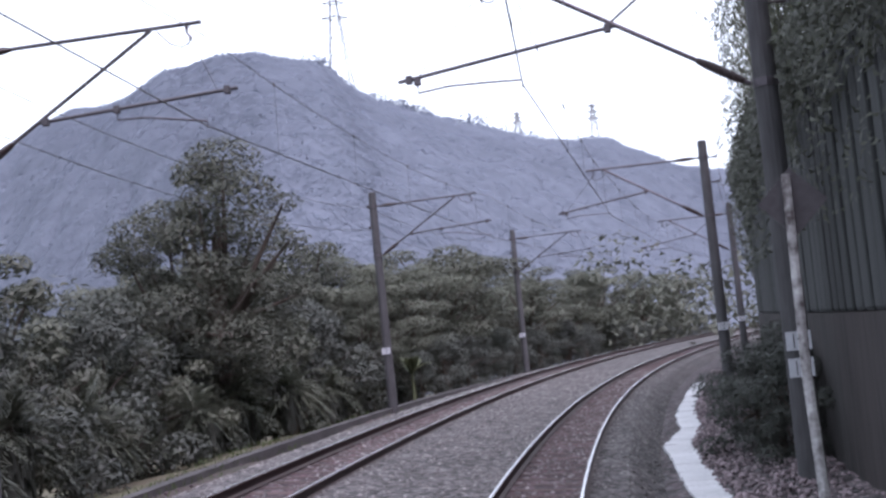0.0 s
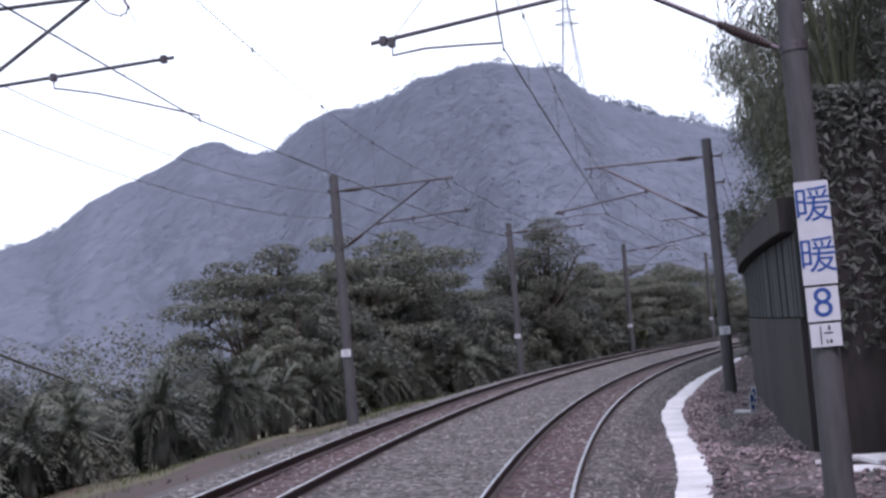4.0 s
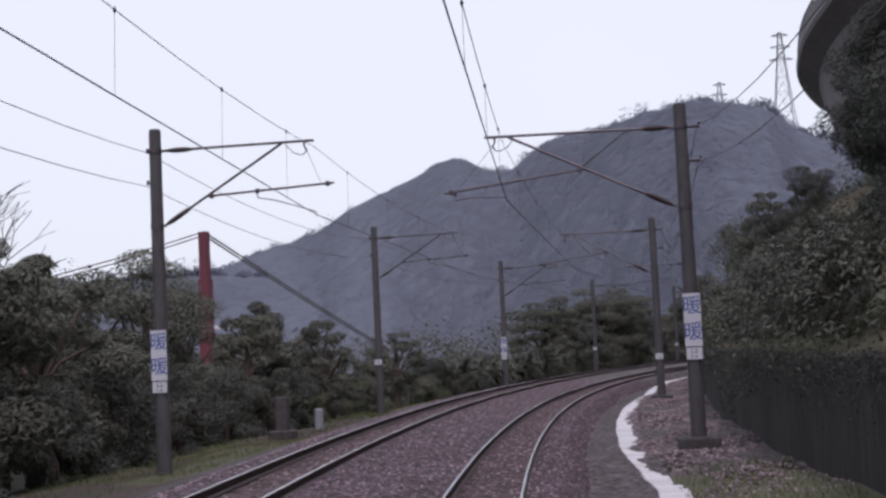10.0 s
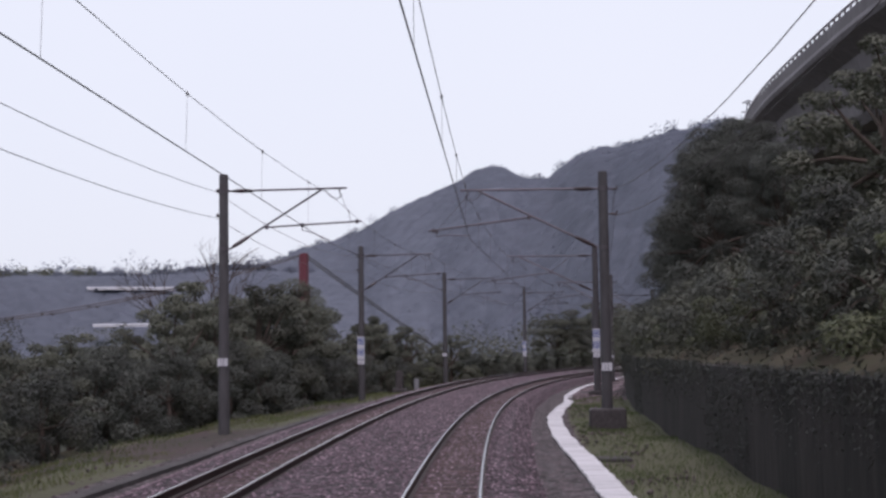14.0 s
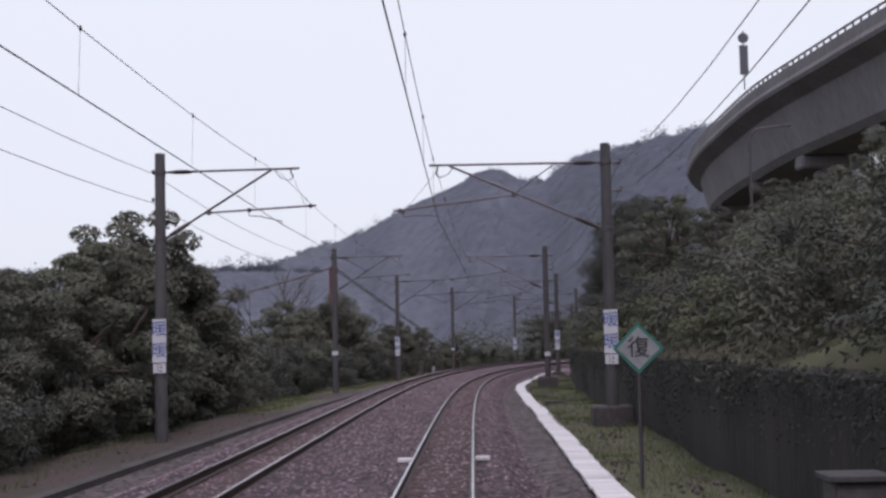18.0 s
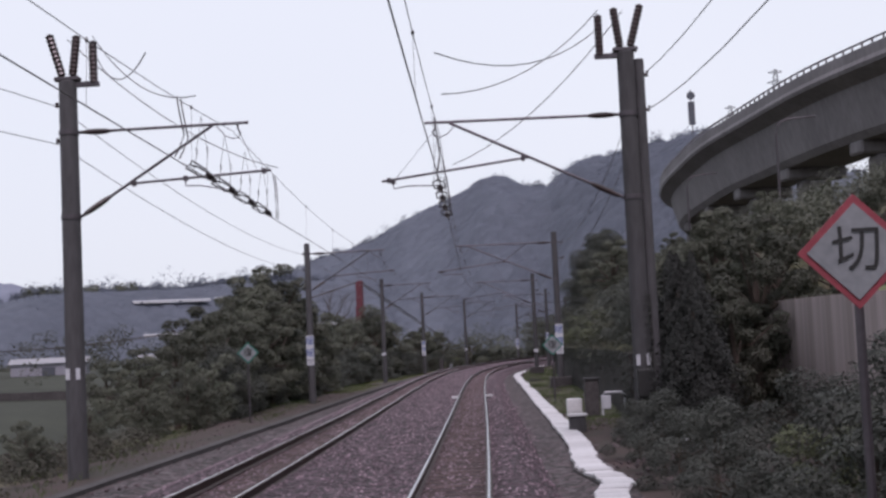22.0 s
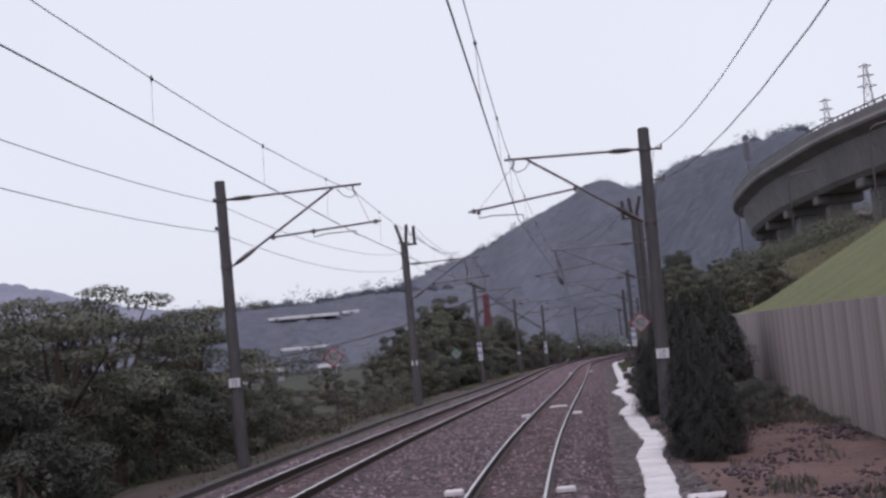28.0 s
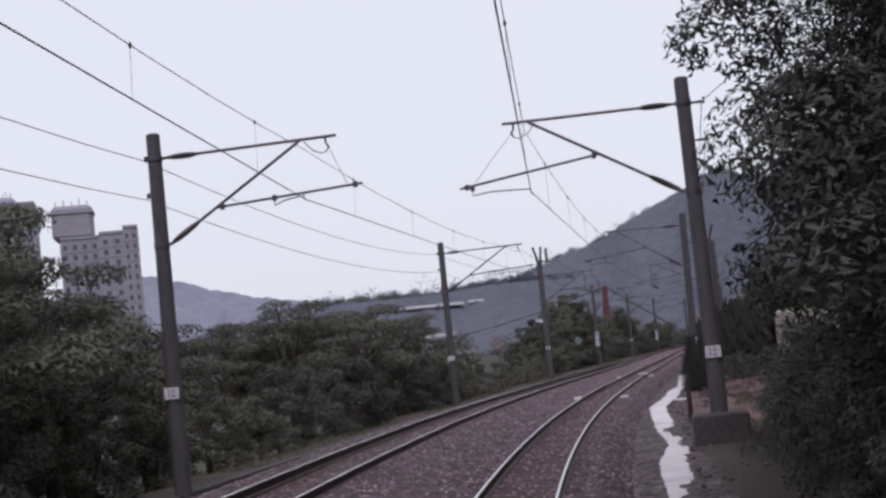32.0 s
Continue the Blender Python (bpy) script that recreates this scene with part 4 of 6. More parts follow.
def make_cypress(height, spread, n, label):
    root = empty("cypress", Matrix(), label, "shrub", "clipped evergreens beside the line")
    bm = bmesh.new()
    tube(bm, [(0, 0, -0.3), (0, 0, height * 0.8)], [0.1, 0.03], 6)
    part("trunk", bm, "bark", root)
    spires = [(0, 0, 1.0, 0.7)] + [(math.cos(k * 1.26 + 0.4) * 0.42, math.sin(k * 1.26 + 0.4) * 0.42, rng.uniform(0.55, 0.92), rng.uniform(0.5, 0.7)) for k in range(5)]
    pick = rng.integers(0, len(spires), n)
    ox, oy, hh, rr = np.array(spires)[pick].T
    z = rng.uniform(0.0, 1, n) ** 0.85
    az = rng.uniform(0, math.tau, n)
    lump = 1 + 0.25 * np.sin(az * 3 + z * 11 + pick) + 0.2 * np.sin(az * 5 - z * 23 + pick * 2)
    r = spread * rr * np.clip(1.02 - z ** 2.6, 0.03, 1) * lump * rng.uniform(0.6, 1.08, n)
    c = np.stack([spread * ox + r * np.cos(az), spread * oy + r * np.sin(az), height * hh * z], 1)
    out = np.stack([np.cos(az), np.sin(az), 0.7 + 0 * az], 1)
    a, b = leaf_axes(n, 0.042, 0.45, out)
    leaves_mesh("crown", c, a, b, "leaf_conifer", root)
    return root


def make_drooping(height, spread, n, label):
    """Bamboo: leaning canes with hanging, narrow leaves."""
    root = empty("bamboo", Matrix(), label, "bamboo", "bamboo above the wall")
    C, A, B = [], [], []
    for i in range(9):
        az = i * 2.4
        tip = Vector((math.cos(az) * spread * rng.uniform(0.4, 1), math.sin(az) * spread * rng.uniform(0.4, 1), height * rng.uniform(0.6, 1)))
        ctrl = Vector((tip.x * 0.25, tip.y * 0.25, height * 0.75))
        pts = [Vector((0.1 * math.cos(az), 0.1 * math.sin(az), -0.3)).lerp(ctrl, q).lerp(ctrl.lerp(tip, q), q) for q in (0, 0.25, 0.5, 0.75, 1)]
        bm = bmesh.new()
        tube(bm, pts, [0.05, 0.045, 0.035, 0.025, 0.01], 6)
        part("cane", bm, "leaf_light", root)
        for k in range(n // 9):
            q = rng.uniform(0.3, 1)
            p = ctrl.lerp(tip, q) if q > 0.5 else pts[1].lerp(pts[3], q)
            C.append(np.array(p) + rng.normal(0, 0.4, 3))
            ax = unit_rows(np.array([rng.normal(0, 0.6), rng.normal(0, 0.6), -1.0])) * rng.uniform(0.1, 0.2)
            A.append(ax)
            B.append(unit_rows(np.cross(ax, rng.normal(0, 1, 3))) * 0.03)
    leaves_mesh("crown", np.array(C), np.array(A), np.array(B), "leaf", root)
    return root


mat("leaf_palm", (0.105, 0.114, 0.085), 0.5, var=0.35, scale=1.5, random_var=0.35, translucent=0.2)

T_BROAD = make_tree(6.0, 2.8, 26, 12500, 0.1, "leaf", "broadleaf tree with a dense dark green crown", clear=0.16)
T_FLAT = make_tree(7.0, 3.6, 30, 13000, 0.098, "leaf", "spreading flat-topped tree with layered dark foliage", flat=0.35, clear=0.45, layers=4)
T_TALL = make_tree(11.5, 4.0, 40, 21000, 0.115, "leaf", "tall old tree standing above the thicket", clear=0.3)
T_BUSH = make_tree(3.0, 2.0, 18, 7500, 0.076, "leaf", "rounded green bush growing beside the line", clear=0.04, category="bush")
T_BUSH2 = make_tree(2.4, 1.8, 16, 6000, 0.08, "leaf_light", "light green bush with loose leaves", clear=0.04, category="bush")
T_BUSH3 = make_tree(3.4, 2.2, 20, 8000, 0.076, "leaf_dark", "dark dense bush beside the railway", clear=0.02, category="bush")
T_PALM = make_palm(2.7, 40, 1.75, "young feather palm with drooping grey-green fronds")
T_BANANA = make_banana("banana plant with broad light green leaves")
T_CYPRESS = make_cypress(3.0, 0.82, 24000, "dense dark evergreen shrub beside the drain")
T_BAMBOO = make_drooping(6.5, 2.6, 2600, "leaning bamboo with hanging narrow leaves")
T_DARKTREE = make_tree(8.5, 3.1, 44, 56000, 0.058, "leaf_dark", "dark leafy tree overhanging the line", clear=0.12)
used = set()


def plant(kind, u, lat, scale=1.0, z=None, turn=None):
    zz = float(ground_z(u, lat)) if z is None else z
    m = stand(u, lat, zz, rng.uniform(0, 360) if turn is None else turn) @ Matrix.Diagonal((scale * rng.uniform(0.92, 1.08), scale * rng.uniform(0.92, 1.08), scale, 1))
    if kind.name not in used:
        used.add(kind.name)
        kind.matrix_basis = m
        return kind
    return copy_thing(kind, m @ Matrix.Diagonal((1 / kind.scale[0], 1 / kind.scale[1], 1 / kind.scale[2], 1)))


HEIGHT = {T_BROAD.name: 6.0, T_FLAT.name: 6.6, T_TALL.name: 11.8, T_DARKTREE.name: 8.9, T_BUSH.name: 3.1, T_BUSH3.name: 3.5}


def plant_to(kind, u, lat, top):
    """A plant whose crown ends about top metres above the rails."""
    h = HEIGHT[kind.name] if kind.name in HEIGHT else 6.0
    return plant(kind, u, lat, (top - float(ground_z(u, lat))) / h)


def either(*kinds):
    return kinds[int(rng.integers(0, len(kinds)))]


# thicket on the far side of the line
for u in np.arange(-70, 34, 2.6):
    plant(T_PALM, u + rng.uniform(-1, 1), -13.9 - rng.uniform(0, 1.8), rng.uniform(0.95, 1.25))
for u in np.arange(-75, -9, 3.2):
    plant_to(either(T_BUSH, T_BUSH3), u + rng.uniform(-1, 1), -16.8 - rng.uniform(0, 1.2), rng.uniform(3.2, 4.6))
    plant_to(either(T_BROAD, T_FLAT), u + rng.uniform(-1, 1), -19.5 - rng.uniform(0, 2.5), rng.uniform(4.5, 6.8) if u > -60 else rng.uniform(5, 8))
for u in np.arange(-3, 36, 4):
    plant(T_BUSH3, u + rng.uniform(-1, 1), -18 - rng.uniform(0, 3), rng.uniform(0.7, 0.9))
for u in np.arange(-150, -62, 4.4):
    plant_to(either(T_BROAD, T_TALL, T_FLAT), u + rng.uniform(-1.5, 1.5), -13.5 - rng.uniform(0, 3), rng.uniform(4.5, 7.2))
    plant_to(either(T_BROAD, T_TALL), u + rng.uniform(-1.5, 1.5), -20 - rng.uniform(0, 8), rng.uniform(5.5, 8.0))
    plant(T_BUSH3, u + rng.uniform(-1.5, 1.5), -11.8 - rng.uniform(0, 1.2), rng.uniform(0.7, 1.0))
for u in np.arange(-120, -34, 7):
    plant(T_BROAD, u + rng.uniform(-2, 2), -27 - rng.uniform(0, 6), rng.uniform(1.0, 1.25))
for u, l, z in ((64, -15.5, 5.2), (59, -18, 4.9), (50, -17, 4.6), (68, -15, 4.4), (54, -20, 4.8), (96, -15, 6.3), (92, -16, 6.2), (88, -15.5, 6.0), (113, -14.5, 4.6), (106, -14.5, 4.7), (99, -18, 6.4), (42, -15, 3.8), (-7, -17.5, 3.4), (-11, -18, 5.2)):
    plant_to(T_BROAD, u, l, z)
plant_to(T_FLAT, -24, -18.5, 7.9)
plant(T_TALL, -50, -15.5, 1.02)
plant(T_TALL, -51.5, -18.0, 0.9)
plant(T_FLAT, -32, -20, 1.2)
plant(T_FLAT, -28.5, -22, 1.1)
plant_to(T_FLAT, -26.5, -19.8, 7.0)
plant_to(T_FLAT, -30.0, -19.8, 6.8)
plant(T_BROAD, -20, -19, 1.0)
for u, l, s in ((21, -19, 0.9), (24, -17.5, 1.05), (27, -21, 1.0), (39, -15, 0.8), (-66, -12.5, 0.9)):
    plant(T_BANANA, u, l, s)
for u in np.arange(34, 70, 3.4):
    plant([T_BUSH2, T_BUSH, T_BUSH][int(rng.integers(0, 3))], u + rng.uniform(-1, 1), -12.8 - rng.uniform(0, 2.5), rng.uniform(0.6, 0.85))
    plant([T_BUSH3, T_BUSH][int(rng.integers(0, 2))], u + rng.uniform(-1, 1), -17.5 - rng.uniform(0, 3), rng.uniform(0.85, 1.1))
for u in np.arange(66, 142, 3.3):
    plant([T_BUSH3, T_BUSH, T_BUSH3][int(rng.integers(0, 3))], u + rng.uniform(-1, 1), -12.9 - rng.uniform(0, 1.5), rng.uniform(0.8, 1.05))
    plant(T_BROAD, u + rng.uniform(-1, 1), -16.5 - rng.uniform(0, 3), rng.uniform(0.66, 0.86))
for u in np.arange(20, 140, 6):
    plant(T_BROAD, u + rng.uniform(-2, 2), -23 - rng.uniform(0, 8), rng.uniform(0.85, 1.05))
for u, l, s in ((73, -21, 1.25), (80, -19.5, 1.15), (86, -21, 1.2)):
    plant(T_FLAT, u, l, s)
for u, l, s in ((150, -12.5, 1.0), (155, -13.2, 1.12), (158.5, -13.5, 1.2), (163, -12.8, 1.1), (167, -14.0, 1.0), (171, -13.2, 0.82), (176, -13.0, 0.72), (146, -13.0, 0.85), (160, -17, 1.05), (150, -18, 0.95), (170, -18, 0.8)):
    plant(T_BROAD, u, l, s)
for u, l, z in ((160, -12.6, 6.2), (163.2, -11.8, 5.4), (166.5, -12.2, 4.9), (170, -12.7, 4.6), (174, -13.2, 4.4), (178.5, -14, 3.4), (183, -14.6, 2.4), (152, -13.9, 8.4), (149, -12.6, 6.6), (156.5, -17.5, 5.6), (147, -12.2, 5.0)):
    plant_to(T_BROAD, u, l, z)
for u in np.arange(142, 188, 2.6):
    plant([T_BUSH3, T_BUSH][int(rng.integers(0, 2))], u + rng.uniform(-0.8, 0.8), -11.3 - rng.uniform(0, 1.2), rng.uniform(0.75, 1.0))
for u, l, s in ((184, -14, 0.8), (189, -13, 0.7), (193, -14, 0.62), (198, -12.5, 0.6), (203, -13, 0.55), (214, -12.5, 0.6), (218, -14.5, 0.6), (222, -13.5, 0.65), (226, -15, 0.8), (229, -16, 0.9), (207, -11.5, 0.45), (231, -13, 0.85), (234, -15, 1.0)):
    plant(T_BUSH, u, l, s)
for u in np.arange(236, 326, 3.3):
    plant([T_BUSH, T_BUSH3][int(rng.integers(0, 2))], u + rng.uniform(-1, 1), -11.8 - rng.uniform(0, 1.4), rng.uniform(0.75, 1.0))
    plant([T_BROAD, T_FLAT, T_FLAT][int(rng.integers(0, 3))], u + rng.uniform(-1, 1), -15 - rng.uniform(0, 4), rng.uniform(0.68, 0.92))
for u, l, s in ((282, -17, 1.2), (287, -19, 1.3), (292, -16, 1.15), (297, -15, 1.1)):
    plant(T_BROAD, u, l, s)
for u, l, z in ((289, -13.1, 5.8), (292.5, -12.5, 5.6), (297.5, -12.2, 4.0), (284, -14.0, 5.0)):
    plant_to(T_FLAT, u, l, z)
plant(T_TALL, 57, -25, 1.0)
for u, l, z in ((232, -13.3, 2.9), (240, -13.2, 4.2), (245, -14.5, 4.7), (252, -13.5, 4.5), (236, -16, 3.6), (258, -15, 4.8)):
    plant_to(T_FLAT if u > 238 else T_BROAD, u, l, z)
plant(T_TALL, 52.5, -25, 0.88)
plant(T_TALL, 61, -27, 0.85)


def far_woods(spots, leaves, size, label):
    """Woods too far off to count: one mesh of leaf clumps, a heap of clumps for each tree (x, y, z, height)."""
    blobs = []
    for x, y, z, h in spots:
        for k in range(9):
            q = (k + 0.5) / 9
            w = h * 0.3 * math.sin(math.pi * (0.2 + 0.75 * q))
            blobs.append((x + w * math.cos(k * 2.4), y + w * math.sin(k * 2.4), z + h * (0.2 + 0.75 * q), h * rng.uniform(0.16, 0.27)))
    c, a, b = blob_leaves(blobs, leaves * len(spots), size, 0.6, 0.8)
    tagged(leaves_mesh("far_woods", c, a, b, "leaf"), label, "trees", kind="stuff")


far_woods([(rng.uniform(-190, 60), rng.uniform(90, 240), -7, rng.uniform(9, 16)) for i in range(130)], 420, 0.42, "woods at the foot of the hill")
spots = []
for i in range(110):
    q = rng.uniform(0, 1)
    spots.append((-70 - 150 * q + rng.uniform(-15, 15), -70 + 190 * q + rng.uniform(-25, 25), -4, rng.uniform(4, 7)))
far_woods(spots, 420, 0.32, "woods along the river in the valley")
far_woods([(-444 + rng.uniform(-30, 30), 402 + rng.uniform(-12, 16), 36 + rng.uniform(-3, 1), rng.uniform(8, 14)) for i in range(16)] + [(-400 + rng.uniform(-40, 60), 440 + rng.uniform(-10, 30), 36, rng.uniform(4, 7)) for i in range(22)], 260, 0.7, "tufts of trees on the crest of the low hill")


def make_bare(height, label):
    """A leafless tree: forking limbs and twigs."""
    root = empty("tree", Matrix(), label, "tree", "plants beside the line")
    bm = bmesh.new()

    def fork(p, d, length, r, depth):
        q = p + d * length
        tube(bm, [p, p.lerp(q, 0.5) + Vector((rng.uniform(-0.06, 0.06), rng.uniform(-0.06, 0.06), 0)) * length, q], [r, r * 0.85, r * 0.7], 5)
        if depth:
            for k in range(3 if depth > 1 else 2):
                e = (d + Vector((rng.normal(0, 0.5), rng.normal(0, 0.5), rng.uniform(0.0, 0.3)))).normalized()
                fork(q, e, length * rng.uniform(0.6, 0.85), r * 0.62, depth - 1)

    fork(Vector((0, 0, -0.3)), Vector((0.03, 0, 1)), height * 0.34, 0.012 * height, 5)
    part("trunk", bm, "bark", root)
    return root


T_BARE = make_bare(11.0, "bare leafless tree with fine forking twigs")
plant(T_BARE, 79, -26, 1.15)

# above the dark wall
for u in np.arange(-95, 29, 4.0):
    plant(T_BAMBOO, u, float(wall_lat(u)) + 1.5, rng.uniform(0.75, 1.0))
    plant([T_BROAD, T_BUSH3][int(rng.integers(0, 2))], u + 1, float(wall_lat(u)) + 4.0 + rng.uniform(0, 2), rng.uniform(0.7, 1.0))
# bushes at the foot of the dark wall
for u, l, s in ((-24.6, 3.25, 0.52), (-23.4, 3.5, 0.62), (-22.0, 3.7, 0.5), (-26.5, 3.4, 0.4)):
    plant(T_BUSH3, u, l, s)
# overgrown bank
for u in np.arange(58, 202, 3.0):
    plant([T_BUSH, T_BUSH3, T_BUSH3, T_BUSH2][int(rng.integers(0, 4))], u + rng.uniform(-1, 1), float(wall_lat(u)) + 0.9 + rng.uniform(0, 0.8), rng.uniform(0.5, 0.8))
nb = 620
bu = rng.uniform(-95, 206, nb)
bl = wall_lat(bu) + rng.uniform(0.5, 17, nb)
bz = ground_z(bu, bl)
bp = at(bu, bl, bz + 0.5)
c, a, b = blob_leaves(np.concatenate([bp, rng.uniform(0.8, 1.7, (nb, 1)) * np.where((bu > 55) & (bu < 105), 1.3, 1.0)[:, None]], 1), 420000, 0.085, 0.5, 0.95)
tagged(leaves_mesh("bank_thicket", c, a, b, "leaf"), "tangled bushes covering the steep bank", "bushes", kind="stuff")
for u, d, s in ((58, 4, 0.5), (66, 5, 0.55), (109, 3.6, 0.7), (112.5, 3.2, 0.82), (116.5, 3.4, 0.8), (122, 4.4, 0.62), (128, 4.2, 0.55)):
    plant(T_DARKTREE, u, float(wall_lat(u)) + d, s)
for u, l, z in ((94, 11.0, 12.6), (97.5, 10.6, 13.2), (101, 10.3, 13.2), (105, 10.9, 13.6), (109.5, 11.4, 12.9), (103.5, 9.0, 9.4), (99, 8.9, 9.6)):
    plant_to(T_DARKTREE, u, l, z)
for u, l, z in ((136, 11.2, 10.0), (140, 10.2, 9.7), (144, 12.5, 8.6), (148, 14.0, 9.4), (150, 11.0, 7.8), (157, 12.8, 8.3), (161, 15.0, 9.6), (165, 12.2, 7.5), (168.5, 14.5, 8.8), (173, 12.8, 7.7)):
    plant_to(T_BROAD, u, l, z)
# evergreens and thicket at the open stretch
for u, l, s in ((201.5, 7.0, 1.4), (203, 6.6, 1.4), (205, 6.1, 1.5), (207, 5.6, 1.55), (209, 5.45, 1.5), (211.5, 5.4, 1.25), (232.8, 5.4, 1.32), (235.5, 5.0, 1.32), (238, 4.5, 1.26), (240.6, 3.9, 1.16), (243.4, 3.5, 1.05), (234, 6.4, 1.35), (236.8, 6.2, 1.35), (239.4, 5.6, 1.3), (242.2, 4.8, 0.95), (245.6, 3.3, 0.9), (256.8, 3.6, 0.72), (258.4, 3.95, 0.7), (259.2, 3.4, 0.78), (260.4, 3.95, 0.64), (260.9, 3.3, 0.76), (262, 3.4, 0.6)):
    plant(T_CYPRESS, u, l, s)
for u in np.arange(200, 208, 2.0):
    plant([T_BUSH3, T_BROAD][int(rng.integers(0, 2))], u, 6.5 + rng.uniform(0, 2.0), rng.uniform(0.45, 0.65))
for u, l, s in ((221.5, 6.0, 0.5), (223, 5.3, 0.52), (224.5, 6.4, 0.66), (226, 4.9, 0.55), (227.5, 5.8, 0.75), (229, 4.5, 0.5), (230, 5.6, 0.75), (231, 4.3, 0.42), (247, 4.6, 0.3), (251, 5.2, 0.28), (256, 5.0, 0.3)):
    plant(T_BUSH2 if u in (226, 231, 247, 251) else T_BUSH3, u, l, s)
for u, l, s in ((246, 5.4, 0.3), (248.5, 4.7, 0.28), (250, 5.9, 0.3), (252.5, 5.2, 0.3), (254.5, 5.8, 0.28)):
    plant(T_BUSH3, u, l, s)
for u, l, s in ((214.5, 3.7, 0.34), (217.5, 3.8, 0.4), (220.3, 3.7, 0.36), (222.8, 3.9, 0.42), (225.4, 3.7, 0.38), (228, 3.6, 0.36), (230.4, 3.5, 0.34), (235.5, 3.6, 0.34), (238.2, 3.4, 0.3)):
    plant(T_BUSH3, u, l, s)
for u, l, z in ((199, 8.2, 6.2), (201.5, 9.6, 6.1), (204, 8.4, 5.5), (206.5, 10.5, 5.2), (209.5, 11.8, 5.6), (197, 10.5, 6.9), (203, 12.5, 6.6)):
    plant_to(T_BROAD, u, l, z)
# low scrub on the falling ground towards the field
nb = 260
bu = rng.uniform(196, 240, nb)
bl = -10.2 - 14 * rng.uniform(0, 1, nb) ** 1.3
bp = at(bu, bl, ground_z(bu, bl) + 0.15)
c, a, b = blob_leaves(np.concatenate([bp, rng.uniform(0.3, 0.85, (nb, 1))], 1), 70000, 0.07, 0.5, 0.9)
tagged(leaves_mesh("scrub_thicket", c, a, b, "leaf_dull"), "low brownish scrub on the slope beside the line", "bushes", kind="stuff")
# trees over the last stretch
for u, l, s in ((288, 9.3, 1.2), (291, 8.6, 1.25), (294, 8.1, 1.3), (297.5, 7.6, 1.35), (301, 7.5, 1.55), (305, 7.5, 1.6), (312, 8.0, 1.2), (320, 8, 1.2)):
    plant(T_DARKTREE, u, l, s, turn=u * 37)
for u, l, s in ((282.5, 6.2, 0.5), (284.5, 6.0, 0.62), (286.5, 5.8, 0.72), (289, 5.6, 0.66), (291.5, 5.4, 0.6), (295, 5.5, 0.66), (299, 5.4, 0.66), (303, 5.5, 0.66), (307, 5.6, 0.6), (294, 5.0, 0.55), (297, 4.9, 0.58), (300, 5.0, 0.64), (302, 5.2, 0.75)):
    plant(T_BUSH3, u, l, s)
for u in np.arange(287, 325, 2.2):
    plant([T_BUSH, T_BUSH3][int(rng.integers(0, 2))], u, 6.6 + rng.uniform(0, 1.5), rng.uniform(0.4, 0.7))
# the full crown of the big tree by the name board
for u, l, z in ((153.5, -15.2, 7.7), (150.5, -13.3, 7.3), (155.0, -14.6, 6.9)):
    plant_to(T_BROAD, u, l, z)
# low bushes behind the palms
for u in np.arange(-2, 31, 1.9):
    plant_to(either(T_BUSH, T_BUSH3), u + rng.uniform(-0.8, 0.8), -15.8 - rng.uniform(0, 2.4), rng.uniform(1.5, 2.3))
for t_ in (T_BROAD, T_FLAT, T_TALL, T_BUSH, T_BUSH2, T_BUSH3, T_PALM, T_BANANA, T_CYPRESS, T_BAMBOO, T_DARKTREE):
    if t_.name not in used:
        t_.matrix_basis = stand(-100, -30)


def scatter_leaves(name, us, lats, zs, out, size, material, label, aspect=0.5, category="ivy"):
    c = at(us, lats, zs)
    a, b = leaf_axes(len(c), size, aspect, out)
    return tagged(leaves_mesh(name, c, a, b, material), label, category, kind="stuff")


n = 11000
iu = rng.uniform(28, 60, n)
il = wall_lat(iu) - 0.08 - rng.uniform(0, 0.5, n)
scatter_leaves("creepers", iu, il, rng.uniform(-0.4, 5.6, n), np.array([[-0.8, -0.5, 0.3]]), 0.085, "leaf_dark", "creepers over the end of the high wall")
n = 2500
iu = 28.45 + rng.uniform(0, 0.35, n)
scatter_leaves("creepers", iu, rng.uniform(4.5, 7.4, n), 5.8 - 4.5 * rng.uniform(0, 1, n) ** 2, np.array([[0.3, -0.9, 0.3]]), 0.1, "leaf_dark", "creepers hanging over the end of the wall")
n = 12000
iu = rng.uniform(-40, 3, n)
hang = rng.uniform(0, 1, n) ** 1.6 * (1.1 + 0.35 * np.sin(iu * 1.7) + 0.25 * np.sin(iu * 4.1))
scatter_leaves("creepers", iu, wall_lat(iu) - 0.06 - rng.uniform(0, 0.45, n) * (1 - 0.5 * hang), 5.75 - hang, np.array([[-0.8, -0.4, 0.4]]), 0.085, "leaf", "creepers hanging over the top of the boarded wall")
# a creeper up the thick pole
n = 900
iz = 3.6 * rng.uniform(0, 1, n) ** 1.4 - 0.4
ia = rng.normal(1.0, 0.5, n)
scatter_leaves("creeper", 210.2 + 0.27 * np.cos(ia), 4.35 + 0.27 * np.sin(ia), iz, np.array([[0.2, -0.9, 0.3]]), 0.04, "leaf_conifer", "creeper climbing a thick concrete pole")
